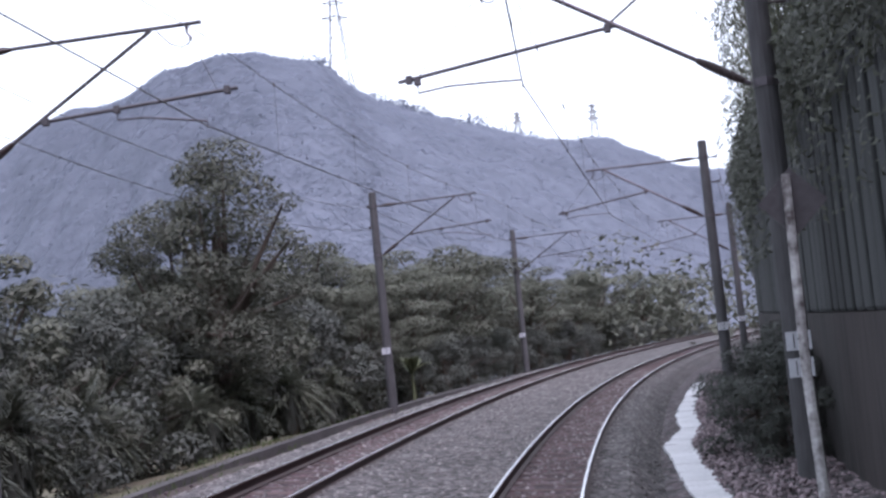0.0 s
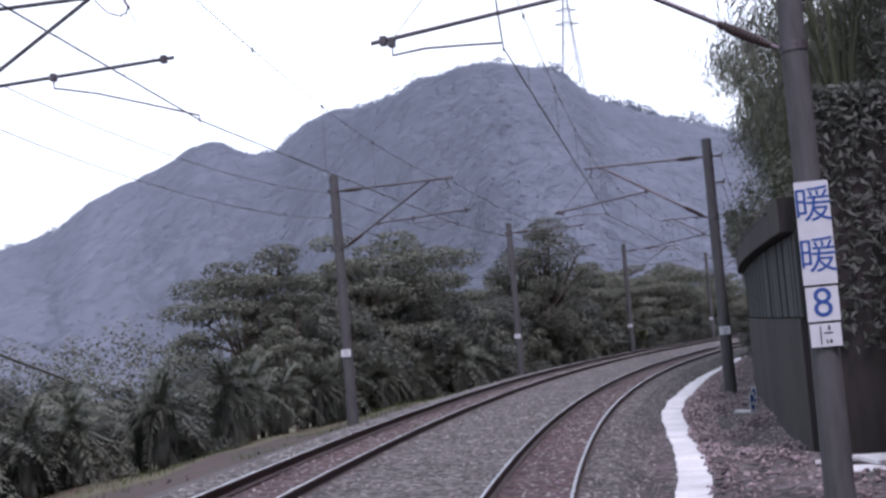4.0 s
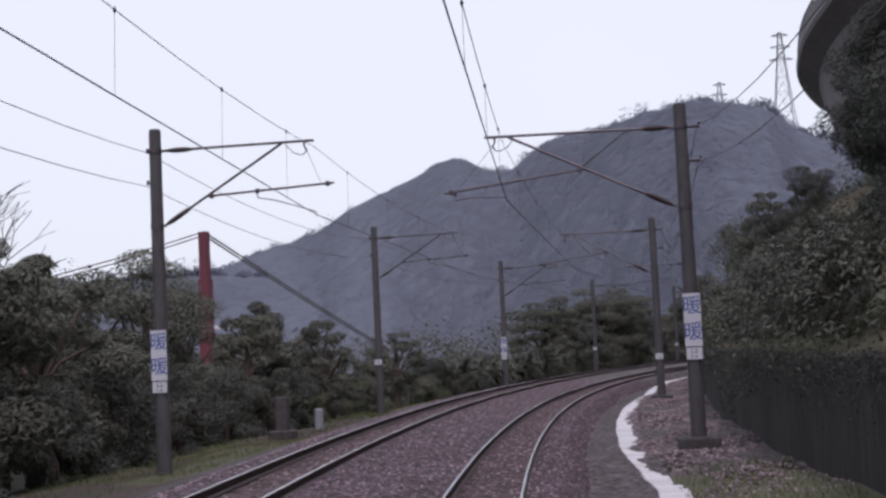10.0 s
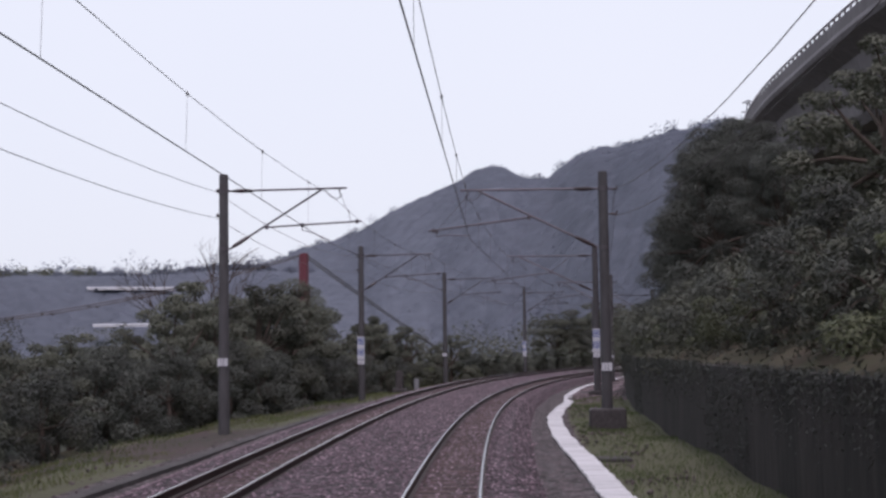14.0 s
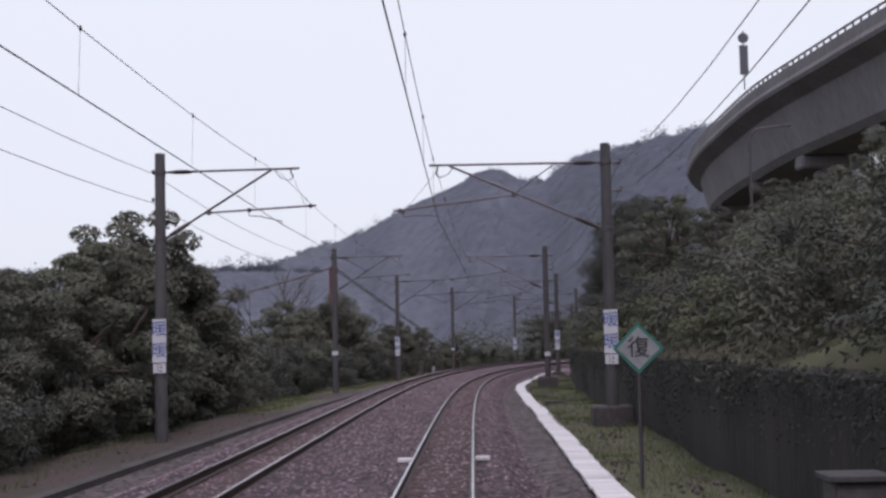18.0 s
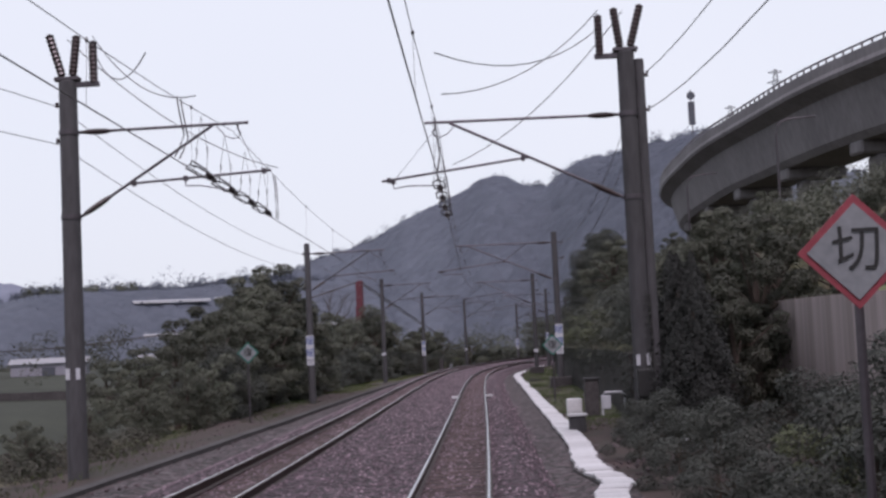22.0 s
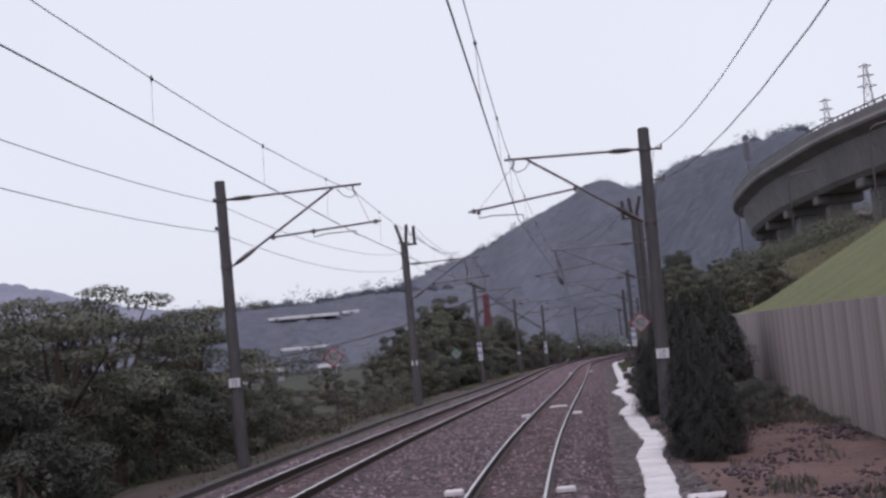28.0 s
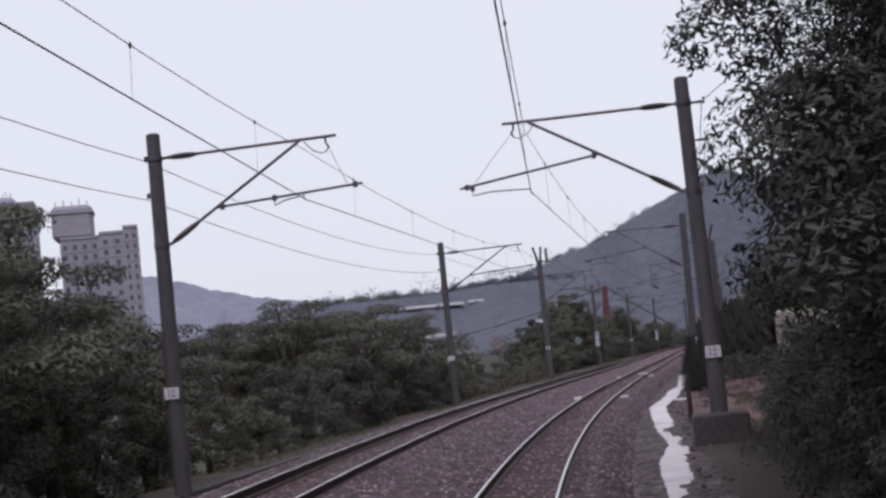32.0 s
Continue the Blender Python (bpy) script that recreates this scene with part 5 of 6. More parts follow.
# ivy on the low wall, creepers over the bank, weeds on the verges
n = 34000
iu = rng.uniform(48, 200, n)
iz = -0.4 + (np.array(wall_top(iu)) + 0.5) * rng.uniform(0, 1, n) ** (0.16 + 0.5 * (noise_grid(iu * 0.6, 0 * iu) > 0.45))
scatter_leaves("ivy", iu, wall_lat(iu) - 0.04 - rng.uniform(0, 0.12, n) * (0.3 + iz), iz, np.array([[-0.9, -0.2, 0.3]]), 0.05, "leaf_dark", "ivy hanging over the low retaining wall")
n = 95000
iu = rng.uniform(2, 205, n)
il = wall_lat(iu) + rng.uniform(0.1, 14, n)
scatter_leaves("creepers", iu, il, ground_z(iu, il) + rng.uniform(0, 0.6, n), np.array([[-0.5, 0, 0.8]]), 0.08, "leaf", "creepers covering the steep bank")
n = 9000
iu, il = rng.uniform(-90, 28, n), 0
iz = np.where(iu < 4, rng.uniform(3.2, 6.2, n), rng.uniform(3.9, 4.6, n))
scatter_leaves("creepers", iu, wall_lat(iu) - 0.05 - rng.uniform(0, 0.5, n) * np.clip(iz - 3.4, 0, 1), iz, np.array([[-0.9, 0, 0.3]]), 0.07, "leaf", "creepers hanging over the dark wall")

# ---- the road viaduct ----
EDGE = [(98, -168), (78, -146), (58, -120), (47, -105), (38, -88), (30, -73), (23.5, -57), (16.8, -40), (11.4, -22), (8.8, -5), (9.0, 12), (12.7, 30), (23, 48), (38, 64), (60, 78)]
ev = np.array(EDGE, float)
es = np.linspace(0, len(ev) - 1, 85)
ev = np.stack([np.interp(es, np.arange(len(ev)), ev[:, i]) for i in range(2)], 1)
for _ in range(6):
    ev[1:-1] = (ev[:-2] + 2 * ev[1:-1] + ev[2:]) / 4
et = np.gradient(ev, axis=0)
et /= np.linalg.norm(et, axis=1)[:, None]
en = np.stack([et[:, 1], -et[:, 0]], 1)
if en[40, 0] < 0:
    en = -en
DECK = [(0.0, 24.7), (-0.15, 24.3), (0.0, 24.0), (1.6, 23.2), (2.6, 19.4), (3.2, 18.8), (9.4, 18.8), (10.0, 19.4), (11.0, 23.2), (12.6, 24.0), (12.75, 24.3), (12.6, 24.7)]


def along_edge(name, profile, material, parent, label="", lo=0, hi=None):
    idx = np.arange(len(ev))[lo:hi]
    k = len(profile)
    verts = [(ev[i, 0] + en[i, 0] * a, ev[i, 1] + en[i, 1] * a, z) for i in idx for a, z in profile]
    m = len(idx)
    faces = [(i * k + j, i * k + (j + 1) % k, (i + 1) * k + (j + 1) % k, (i + 1) * k + j) for i in range(m - 1) for j in range(k)]
    faces += [tuple(range(k))[::-1], tuple(range((m - 1) * k, m * k))]
    return obj(name, verts, faces, material, parent, label)


via = empty("viaduct", Matrix(), "high curved concrete road viaduct on stout piers", "viaduct")
along_edge("girder", DECK, "viaduct_concrete", via)
for off in (0.0, 12.35):
    along_edge("parapet", [(off, 24.7), (off, 25.6), (off + 0.25, 25.6), (off + 0.25, 24.7)], "viaduct_concrete", via)
along_edge("handrail", [(0.06, 25.95), (0.06, 26.1), (0.18, 26.1), (0.18, 25.95)], "galvanised", via)
for i in range(6, 56):
    for q in (0.0, 0.5):
        p = ev[i] * (1 - q) + ev[i + 1] * q + en[i] * 0.12
        bm = bmesh.new()
        box(bm, (p[0] - 0.08, p[1] - 0.08, 25.6), (p[0] + 0.08, p[1] + 0.08, 25.97))
        part("rail_post", bm, "viaduct_concrete", via)
for i in (4, 11, 17, 23, 29, 36, 44, 52, 60, 68):
    c = ev[i] + en[i] * 6.3
    bm = bmesh.new()
    ang = math.atan2(et[i, 1], et[i, 0])
    box(bm, (-1.1, -1.6, -2), (1.1, 1.6, 17.6), 0.3, Matrix.Translation((c[0], c[1], 0)) @ Matrix.Rotation(ang, 4, "Z"))
    box(bm, (-1.2, -3.2, 17.6), (1.2, 3.2, 18.85), 0.2, Matrix.Translation((c[0], c[1], 0)) @ Matrix.Rotation(ang, 4, "Z"))
    part("pier", bm, "viaduct_concrete", via)

# road sign on the viaduct: a disc over an upright board
sg = empty("road_sign", pose(29.4, -73.3, 25.6, 0, 0, 20), "round and upright road signs on one post on the viaduct", "road sign")
bm = bmesh.new()
tube(bm, [(0, 0, 0), (0, 0, 5.6)], 0.06, 8)
part("post", bm, "galvanised", sg)
bm = bmesh.new()
tube(bm, [(0, -0.12, 4.9), (0, -0.08, 4.9)], 0.5, 20)
part("disc", bm, "window_dark", sg, "dark back of a round sign")
bm = bmesh.new()
box(bm, (-0.4, -0.12, 1.4), (0.4, -0.07, 4.2), 0.01)
part("board", bm, "window_dark", sg, "dark back of an upright board")


def street_lamp(x, y, z0, z1, turn):
    root = empty("street_lamp", pose(x, y, z0, 0, 0, turn), "tall grey street lamp with a curved arm", "street lamp", "lamps along the road")
    h = z1 - z0
    bm = bmesh.new()
    tube(bm, [(0, 0, 0), (0, 0, h - 1.2), (0.15, 0, h - 0.5), (0.6, 0, h - 0.12), (1.4, 0, h), (2.5, 0, h + 0.05)], [0.1, 0.08, 0.07, 0.06, 0.05, 0.05], 8)
    part("post", bm, "galvanised", root)
    bm = bmesh.new()
    box(bm, (2.3, -0.13, h - 0.02), (3.1, 0.13, h + 0.12), 0.04)
    part("lamp_head", bm, "galvanised", root)


street_lamp(48.2, -126.5, 8.0, 18.4, 22)
street_lamp(34.5, -99.0, 9.0, 18.0, 22)
street_lamp(62.0, -152.0, 8.0, 18.8, 22)

# ---- red suspension bridge tower, with its cables and the pipe ----
br = empty("suspension_bridge", Matrix(), "slim red suspension bridge tower with slack cables", "bridge")
tx, ty, tz = -47.6, -11.5, 15.0
for k in (0.0, 3.2):
    bm = bmesh.new()
    box(bm, (tx - 0.55 - k * 0.62, ty - 0.55 + k, -8), (tx + 0.55 - k * 0.62, ty + 0.55 + k, 10.4), 0.05)
    box(bm, (tx - 0.42 - k * 0.62, ty - 0.42 + k, 10.4), (tx + 0.42 - k * 0.62, ty + 0.42 + k, tz), 0.05)
    part("tower_leg", bm, "tower_red", br)
bm = bmesh.new()
box(bm, (-0.3, 0.3, 13.4), (0.3, 3.4, 14.3), 0.04, Matrix.Translation((tx, ty, 0)) @ Matrix.Rotation(0.555, 4, "Z"))
part("cross_beam", bm, "tower_red", br)
for k in (0.0, 3.2):
    bm = bmesh.new()
    a, b, c = Vector((tx - k * 0.62, ty + k, tz)), Vector((-72 - k * 0.62, 120 + k, -6)), Vector((-95, -62 + k, 5))
    tube(bm, [a.lerp(b, q) - Vector((0, 0, 0.5 * 4 * q * (1 - q))) for q in np.linspace(0, 1, 12)], 0.09, 6)
    part("cable", bm, "wire", br)
    bm = bmesh.new()
    tube(bm, [a.lerp(c, q) - Vector((0, 0, 3.0 * 4 * q * (1 - q))) for q in np.linspace(0, 1, 16)], 0.07, 6)
    for q in np.linspace(0.08, 0.95, 12):
        p = a.lerp(c, q) - Vector((0, 0, 3.0 * 4 * q * (1 - q)))
        box(bm, (p.x - 0.12, p.y - 0.12, p.z - 0.2), (p.x + 0.12, p.y + 0.12, p.z + 0.08))
    part("cable", bm, "wire", br)

# ---- flats across the river ----
def block(cx, cy, turn, wings, tower, label):
    """A block of flats: wings (x0, x1, front, height, bays) side by side, each with its windows floor by floor, and a water tower on the roof."""
    root = empty("apartment_building", pose(cx, cy, -7, 0, 0, turn), label, "apartment building", "flats across the river")
    for x0, x1, front, h, bays in wings:
        bm = bmesh.new()
        box(bm, (x0, front, 0), (x1, 14, h))
        part("wall", bm, "facade", root)
        bm = bmesh.new()
        box(bm, (x0 + 0.05, front - 0.35, h), (x1 - 0.05, 14, h + 0.8))
        part("roof", bm, "facade", root)
        w = (x1 - x0) / bays
        for k in range(1, bays):
            bm = bmesh.new()
            box(bm, (x0 + k * w - 0.3, front - 0.5, 0), (x0 + k * w + 0.3, front - 0.003, h - 0.4))
            part("pilaster", bm, "facade", root)
        for i in range(int((h - 3) / 3.1)):
            z = h - 3.2 - i * 3.1
            bm = bmesh.new()
            box(bm, (x0 + 0.03, front - 0.18, z - 0.75), (x1 - 0.03, front - 0.004, z - 0.5))
            part("floor_band", bm, "facade", root)
            for k in range(bays):
                bm = bmesh.new()
                box(bm, (x0 + (k + 0.3) * w, front - 0.06, z), (x0 + (k + 0.7) * w, front + 0.1, z + 1.5))
                part("window", bm, "window_dark", root)
    x1, h = wings[-1][1], wings[-1][3]
    for i in range(int((h - 3) / 3.1)):
        for y in (3.0, 8.0):
            bm = bmesh.new()
            box(bm, (x1 - 0.05, y, h - 3.2 - i * 3.1), (x1 + 0.07, y + 2.0, h - 1.6 - i * 3.1))
            part("window", bm, "window_dark", root)
    x0, x1, z0, z1 = tower
    bm = bmesh.new()
    box(bm, (x0, 2, z0), (x1, 12, z1), 1.2)
    box(bm, (x0 - 0.4, 1.6, z1 - 2.6), (x1 + 0.4, 12.4, z1 - 2.0), 0.1)
    part("water_tower", bm, "facade", root)
    for k in range(5):
        x = x0 + 1.5 + k * (x1 - x0 - 3) / 4
        bm = bmesh.new()
        tube(bm, [(x, 4 + k % 3, z1), (x, 4 + k % 3, z1 + 1.6 + 0.5 * (k % 2))], 0.12, 5)
        part("mast", bm, "galvanised", root)


block(-202, -10, 46, [(-23.0, -11.5, 1.5, 55.5, 4), (-11.5, -4.5, 0.4, 56.3, 2), (-4.5, 0.0, 0.0, 57.6, 2)], (-25.0, -12.8, 55.6, 66.0), "tall pale grey apartment block with a roof water tower")
block(-250, -8, 46, [(-26.0, -11.0, 0.5, 67, 4), (-11.0, 0.0, 0.0, 72, 3)], (-14.0, -6.0, 71.7, 75), "tall pale grey apartment block standing behind another")

# ---- power pylons on the ridge ----
def pylon(x, y, z0, h, w):
    root = empty("power_pylon", pose(x, y, z0, 0, 0, 15), "steel lattice power pylon on the ridge", "pylon", "pylons on the ridge")
    bm = bmesh.new()
    lev = [0, 0.2, 0.38, 0.54, 0.68, 0.8, 0.9, 1.0]
    rad = [w * (1 - 0.86 * q ** 0.8) for q in lev]
    for i in range(len(lev) - 1):
        c0 = [(sx * rad[i], sy * rad[i], lev[i] * h) for sx, sy in ((1, 1), (-1, 1), (-1, -1), (1, -1))]
        c1 = [(sx * rad[i + 1], sy * rad[i + 1], lev[i + 1] * h) for sx, sy in ((1, 1), (-1, 1), (-1, -1), (1, -1))]
        for k in range(4):
            tube(bm, [c0[k], c1[k]], 0.15, 4)
            tube(bm, [c0[k], c1[(k + 1) % 4]], 0.08, 4)
            tube(bm, [c0[(k + 1) % 4], c1[k]], 0.08, 4)
            tube(bm, [c1[k], c1[(k + 1) % 4]], 0.08, 4)
    part("lattice", bm, "galvanised", root)
    for q, L in ((0.72, 1.0), (0.85, 0.85), (0.97, 0.7)):
        bm = bmesh.new()
        tube(bm, [(-w * L, 0, q * h), (0, 0, q * h + 1), (w * L, 0, q * h)], 0.25, 4)
        tube(bm, [(-w * L, 0, q * h), (0, 0, q * h - 0.6), (w * L, 0, q * h)], 0.18, 4)
        part("cross_arm", bm, "galvanised", root)


pylon(-66, 548, 103, 48, 5.6)
pylon(-125, 706, 108, 52, 5.6)
pylon(45.5, 727, 92, 27, 3.6)
pylon(5, 727, 100, 19, 3.2)

# ---- plates and signs ----
def plate(parent, name, x0, x1, z0, z1, y, material, label=""):
    bm = bmesh.new()
    box(bm, (x0, y - 0.012, z0), (x1, y, z1))
    return part(name, bm, material, parent, label)


def bars(parent, cells, y, material="blue_paint"):
    """Strokes of a written character or of unreadable marks: boxes (x0, x1, z0, z1)."""
    bm = bmesh.new()
    for x0, x1, z0, z1 in cells:
        box(bm, (x0, y - 0.004, z0), (x1, y, z1))
    return part("lettering", bm, material, parent)


def words(parent, text, size, x, z, y, material):
    cu = bpy.data.curves.new("text", "FONT")
    cu.body, cu.size, cu.align_x, cu.align_y, cu.extrude = text, size, "CENTER", "CENTER", 0.002
    tmp = bpy.data.objects.new("text", cu)
    me = bpy.data.meshes.new_from_object(tmp)
    bpy.data.objects.remove(tmp)
    me.materials.append(MATS[material])
    ob = new("lettering", me)
    ob.parent = parent
    ob.matrix_basis = pose(x, y, z, 90, 0, 0)
    return ob


def tag(root, r, z, w=0.34, h=0.26):
    """A small white number plate strapped to a pole, facing the train."""
    p = plate(root, "number_plate", -w / 2, w / 2, z, z + h, -r - 0.01, "white_paint", "small white number plate")
    bars(p, [(-0.07, -0.055, z + 0.03, z + h - 0.03), (-0.02, 0.09, z + h * 0.55, z + h * 0.62), (0.0, 0.02, z + 0.04, z + 0.09), (0.04, 0.07, z + 0.04, z + 0.09), (0.03, 0.06, z + h * 0.7, z + h - 0.03)], -r - 0.023, "black_paint")


def name_board(root, r, z0, eight=False):
    """Tall white boards with the station's name, one character over the other."""
    b = plate(root, "name_board", -0.21, 0.21, z0, z0 + 1.3, -r - 0.015, "white_paint", "white board with blue characters")
    words(b, "暖", 0.48, 0.0, z0 + 0.98, -r - 0.03, "blue_paint")
    words(b, "暖", 0.48, 0.0, z0 + 0.34, -r - 0.03, "blue_paint")
    if eight:
        e = plate(root, "number_board", -0.2, 0.2, z0 - 0.46, z0 - 0.03, -r - 0.015, "white_paint", "white board with a blue figure")
        words(e, "8", 0.52, 0.0, z0 - 0.245, -r - 0.03, "blue_paint")
    tag(root, r, z0 - (0.78 if eight else 0.32), 0.38, 0.29)


left_poles, right_poles = poles[:len(LEFT)], poles[len(LEFT):]
for i, root in enumerate(left_poles):
    if i in (4, 6, 8):
        name_board(root, 0.19, 1.8)
    else:
        tag(root, 0.19, 1.75)
for i, root in enumerate(right_poles):
    if i == 4:
        name_board(root, 0.19, 2.37, True)
    elif i in (6, 8):
        name_board(root, 0.19, 2.05 if i == 6 else 1.8)
    else:
        tag(root, 0.19, 1.45)
tag(right_poles[2], 0.19, 1.08)
for i in (4, 6, 8):
    tagged(left_poles[i], "concrete catenary pole with white and blue station name boards")
    tagged(right_poles[i], "concrete catenary pole with white and blue station name boards")

# concrete footings of the right-hand poles
for i, (dx, dy, top) in {5: (0.5, 0.5, -0.2), 6: (0.5, 0.5, -0.15), 7: (0.6, 0.58, 0.2), 8: (0.6, 0.6, 0.25), 10: (0.5, 0.5, -0.25), 11: (0.6, 0.58, 0.25)}.items():
    u, lat, _ = RIGHT[i]
    bm = bmesh.new()
    box(bm, (-dx, -dy, -0.9), (dx, dy, top), 0.05)
    f = part("pole_footing", bm, "block_concrete")
    f.matrix_basis = stand(u, lat)
    tagged(f, "heavy dark concrete footing block at a pole's foot", "footing", "footings of the poles")


def diamond(u, lat, z, size, rim, face, ch, turn, post_label):
    root = empty("diamond_sign", stand(u, lat, 0, turn), post_label, "railway sign", "diamond signs beside the line")
    low = float(ground_z(u, lat)) - 0.1
    bm = bmesh.new()
    tube(bm, [(0, 0.03, low), (0, 0.03, z + size * 0.6)], 0.035, 8)
    part("post", bm, "galvanised", root)
    for s, m, y in ((size, rim, 0.0), (size * 0.84, face, -0.012)):
        bm = bmesh.new()
        box(bm, (-s / 2, -0.01, -s / 2), (s / 2, 0.01, s / 2))
        ob = part("board" if m == rim else "face", bm, m, root)
        ob.matrix_basis = pose(0, y, z) @ pose(0, 0, 0, 0, 45, 0)
    words(root, ch, size * 0.62, 0.0, z, -0.03, "black_paint")
    return root


diamond(186.3, 3.46, 2.0, 0.62, "green_paint", "faded_white", "復", -4, "green-rimmed white diamond sign on a post")
diamond(187.5, -9.0, 2.25, 0.62, "green_paint", "faded_white", "復", 12, "green-rimmed white diamond sign on a leaning post")
diamond(232.96, 3.36, 2.66, 0.6, "red_paint", "faded_white", "切", -4, "red-rimmed white diamond sign on a dark post")
diamond(235.0, -9.0, 2.46, 0.6, "red_paint", "faded_white", "切", 8, "red-rimmed white diamond sign on a dark post")
bm = bmesh.new()
tube(bm, [(0, 0, -0.9), (0.01, 0, 0.2), (0.02, 0, 0.75)], [0.085, 0.075, 0.06], 10)
ob = part("marker_post", bm, "rail_steel")
ob.matrix_basis = stand(280.3, 3.03)
tagged(ob, "short rusty brown post beside the drain", "post")
# ---- things beside the drain and on the verges ----
def lump(name, u, lat, z, size, material, label, category, group="", turn=0.0, bevel=0.03):
    bm = bmesh.new()
    box(bm, (-size[0] / 2, -size[1] / 2, 0), (size[0] / 2, size[1] / 2, size[2]), bevel)
    ob = part(name, bm, material)
    ob.matrix_basis = stand(u, lat, z, turn)
    return tagged(ob, label, category, group)


# an old post and two marker plates by the wall
bm = bmesh.new()
tube(bm, [(0.03, 0, -0.5), (-0.02, 0, 1.5), (0.0, 0, 3.2)], [0.05, 0.045, 0.04], 8)
ob = part("old_post", bm, "peeling_paint")
ob.matrix_basis = stand(-11.8, 2.57)
tagged(ob, "thin old post with flaking white paint and a dark plate", "post")
bm = bmesh.new()
box(bm, (-0.21, -0.008, -0.21), (0.21, 0.008, 0.21))
pl = part("plate", bm, "plate_back", ob, "dark bare back of a diamond plate")
pl.matrix_basis = pose(0.04, 0.055, 2.96) @ pose(0, 0, 0, 0, 45, 0)
lump("stone_block", -11.8, 2.62, -0.5, (0.5, 0.45, 0.42), "block_concrete", "dark rough stone block at the foot of an old post", "stone block", "", 15, 0.08)
for u, l, tu in ((15.7, 4.0, 20), (18.3, 3.85, 30)):
    mk = empty("marker_plate", stand(u, l, -0.35, tu), "small white marker plate leaning at the wall's foot", "sign", "marker plates by the wall")
    plate(mk, "plate", -0.07, 0.07, 0.0, 0.5, 0.0, "white_paint")
    bars(mk, [(-0.04, 0.04, 0.08, 0.2), (-0.04, 0.04, 0.27, 0.43)], -0.013)

lump("concrete_post", 76.6, -9.3, -0.62, (0.32, 0.28, 0.88), "faded_white", "short white concrete marker post in the grass", "post", bevel=0.07)
lump("concrete_stump", 80.0, -9.8, -0.9, (0.45, 0.45, 1.75), "block_concrete", "dark square concrete stump beside the track", "post", bevel=0.04)
lump("footing_block", 80.0, -9.8, -0.7, (0.9, 0.9, 0.35), "block_concrete", "low concrete base under a stump", "footing", bevel=0.05)
# equipment by the low wall
lump("concrete_box", 196.6, 3.55, -0.45, (0.5, 0.5, 0.62), "slab_concrete", "white concrete signal box beside the drain", "signal box", bevel=0.02)
lump("concrete_pillar", 197.0, 4.12, -0.5, (0.48, 0.5, 1.3), "block_concrete", "dark square concrete pillar", "pillar", bevel=0.03)
lump("pillar_cap", 197.0, 4.12, 0.8, (0.58, 0.6, 0.06), "pole_concrete", "thin grey slab on a concrete pillar", "slab", bevel=0.01)
fr = empty("pipe_frame", stand(197.2, 4.85, -0.45), "bent white pipe frame round a meter", "pipe frame")
bm = bmesh.new()
tube(bm, [(-0.4, 0, 0), (-0.4, 0, 0.7), (-0.3, 0, 0.8), (0.25, 0, 0.8), (0.35, 0, 0.7), (0.35, 0, 0.0)], 0.04, 8)
part("pipe", bm, "white_paint", fr)
bm = bmesh.new()
box(bm, (-0.38, -0.12, 0.25), (-0.12, 0.12, 0.7), 0.02)
part("meter_box", bm, "white_paint", fr)
bm = bmesh.new()
tube(bm, [(0.42, 0, 0), (0.42, 0, 0.62), (0.5, 0, 0.7), (0.62, 0, 0.7), (0.7, 0, 0.62), (0.7, 0, 0)], 0.03, 8)
for z in (0.2, 0.45):
    tube(bm, [(0.42, 0, z), (0.7, 0, z)], 0.018, 6)
part("side_hoop", bm, "white_paint", fr)
pit = lump("catch_pit", 204.8, float(dl(204.8)) + 0.3, -0.6, (0.46, 0.46, 0.62), "pole_concrete", "grey concrete catch pit with a lid beside the drain", "catch pit", bevel=0.02)
bm = bmesh.new()
box(bm, (-0.27, -0.27, 0.624), (0.27, 0.27, 0.69), 0.012)
part("lid", bm, "slab_concrete", pit, "pale cement lid")
rk = empty("rack", stand(212.9, 4.75, float(ground_z(212.9, 4.75))), "thin bent white metal rack leaning in the bushes", "rack")
bm = bmesh.new()
tube(bm, [(0, 0, -0.05), (0.16, 0, 0.3), (0.34, 0, 0.7)], 0.014, 6)
part("rail", bm, "white_paint", rk)
for x, z in ((0.15, 0.28), (0.33, 0.68)):
    bm = bmesh.new()
    tube(bm, [(x - 0.07, 0, z + 0.01), (x + 0.16, 0, z - 0.02)], 0.014, 6)
    part("rung", bm, "white_paint", rk)
thick = right_poles[9]
bm = bmesh.new()
box(bm, (-0.2, -0.48, 0.7), (0.2, -0.235, 1.36), 0.02)
cab = part("equipment_box", bm, "black_paint", thick, "dark steel equipment box strapped to the pole")
bm = bmesh.new()
box(bm, (-0.17, -0.492, 0.74), (0.17, -0.481, 1.32), 0.004)
part("door", bm, "black_paint", cab)
bm = bmesh.new()
tube(bm, [(-0.12, -0.36, 0.71), (-0.12, -0.36, 0.45), (-0.05, -0.34, 0.34), (0.05, -0.32, 0.36), (0.12, -0.3, 0.5), (0.14, -0.26, 0.9)], 0.02, 8)
part("conduit", bm, "insulator_brown", thick, "dark cable looping under the box")
lump("concrete_slab", 140.5, 3.5, -0.5, (0.8, 0.8, 0.12), "block_concrete", "square grey concrete slab in the grass", "slab")
lump("concrete_slab", 153.0, 3.75, -0.5, (0.75, 0.6, 0.3), "block_concrete", "low grey concrete block in the grass", "slab")
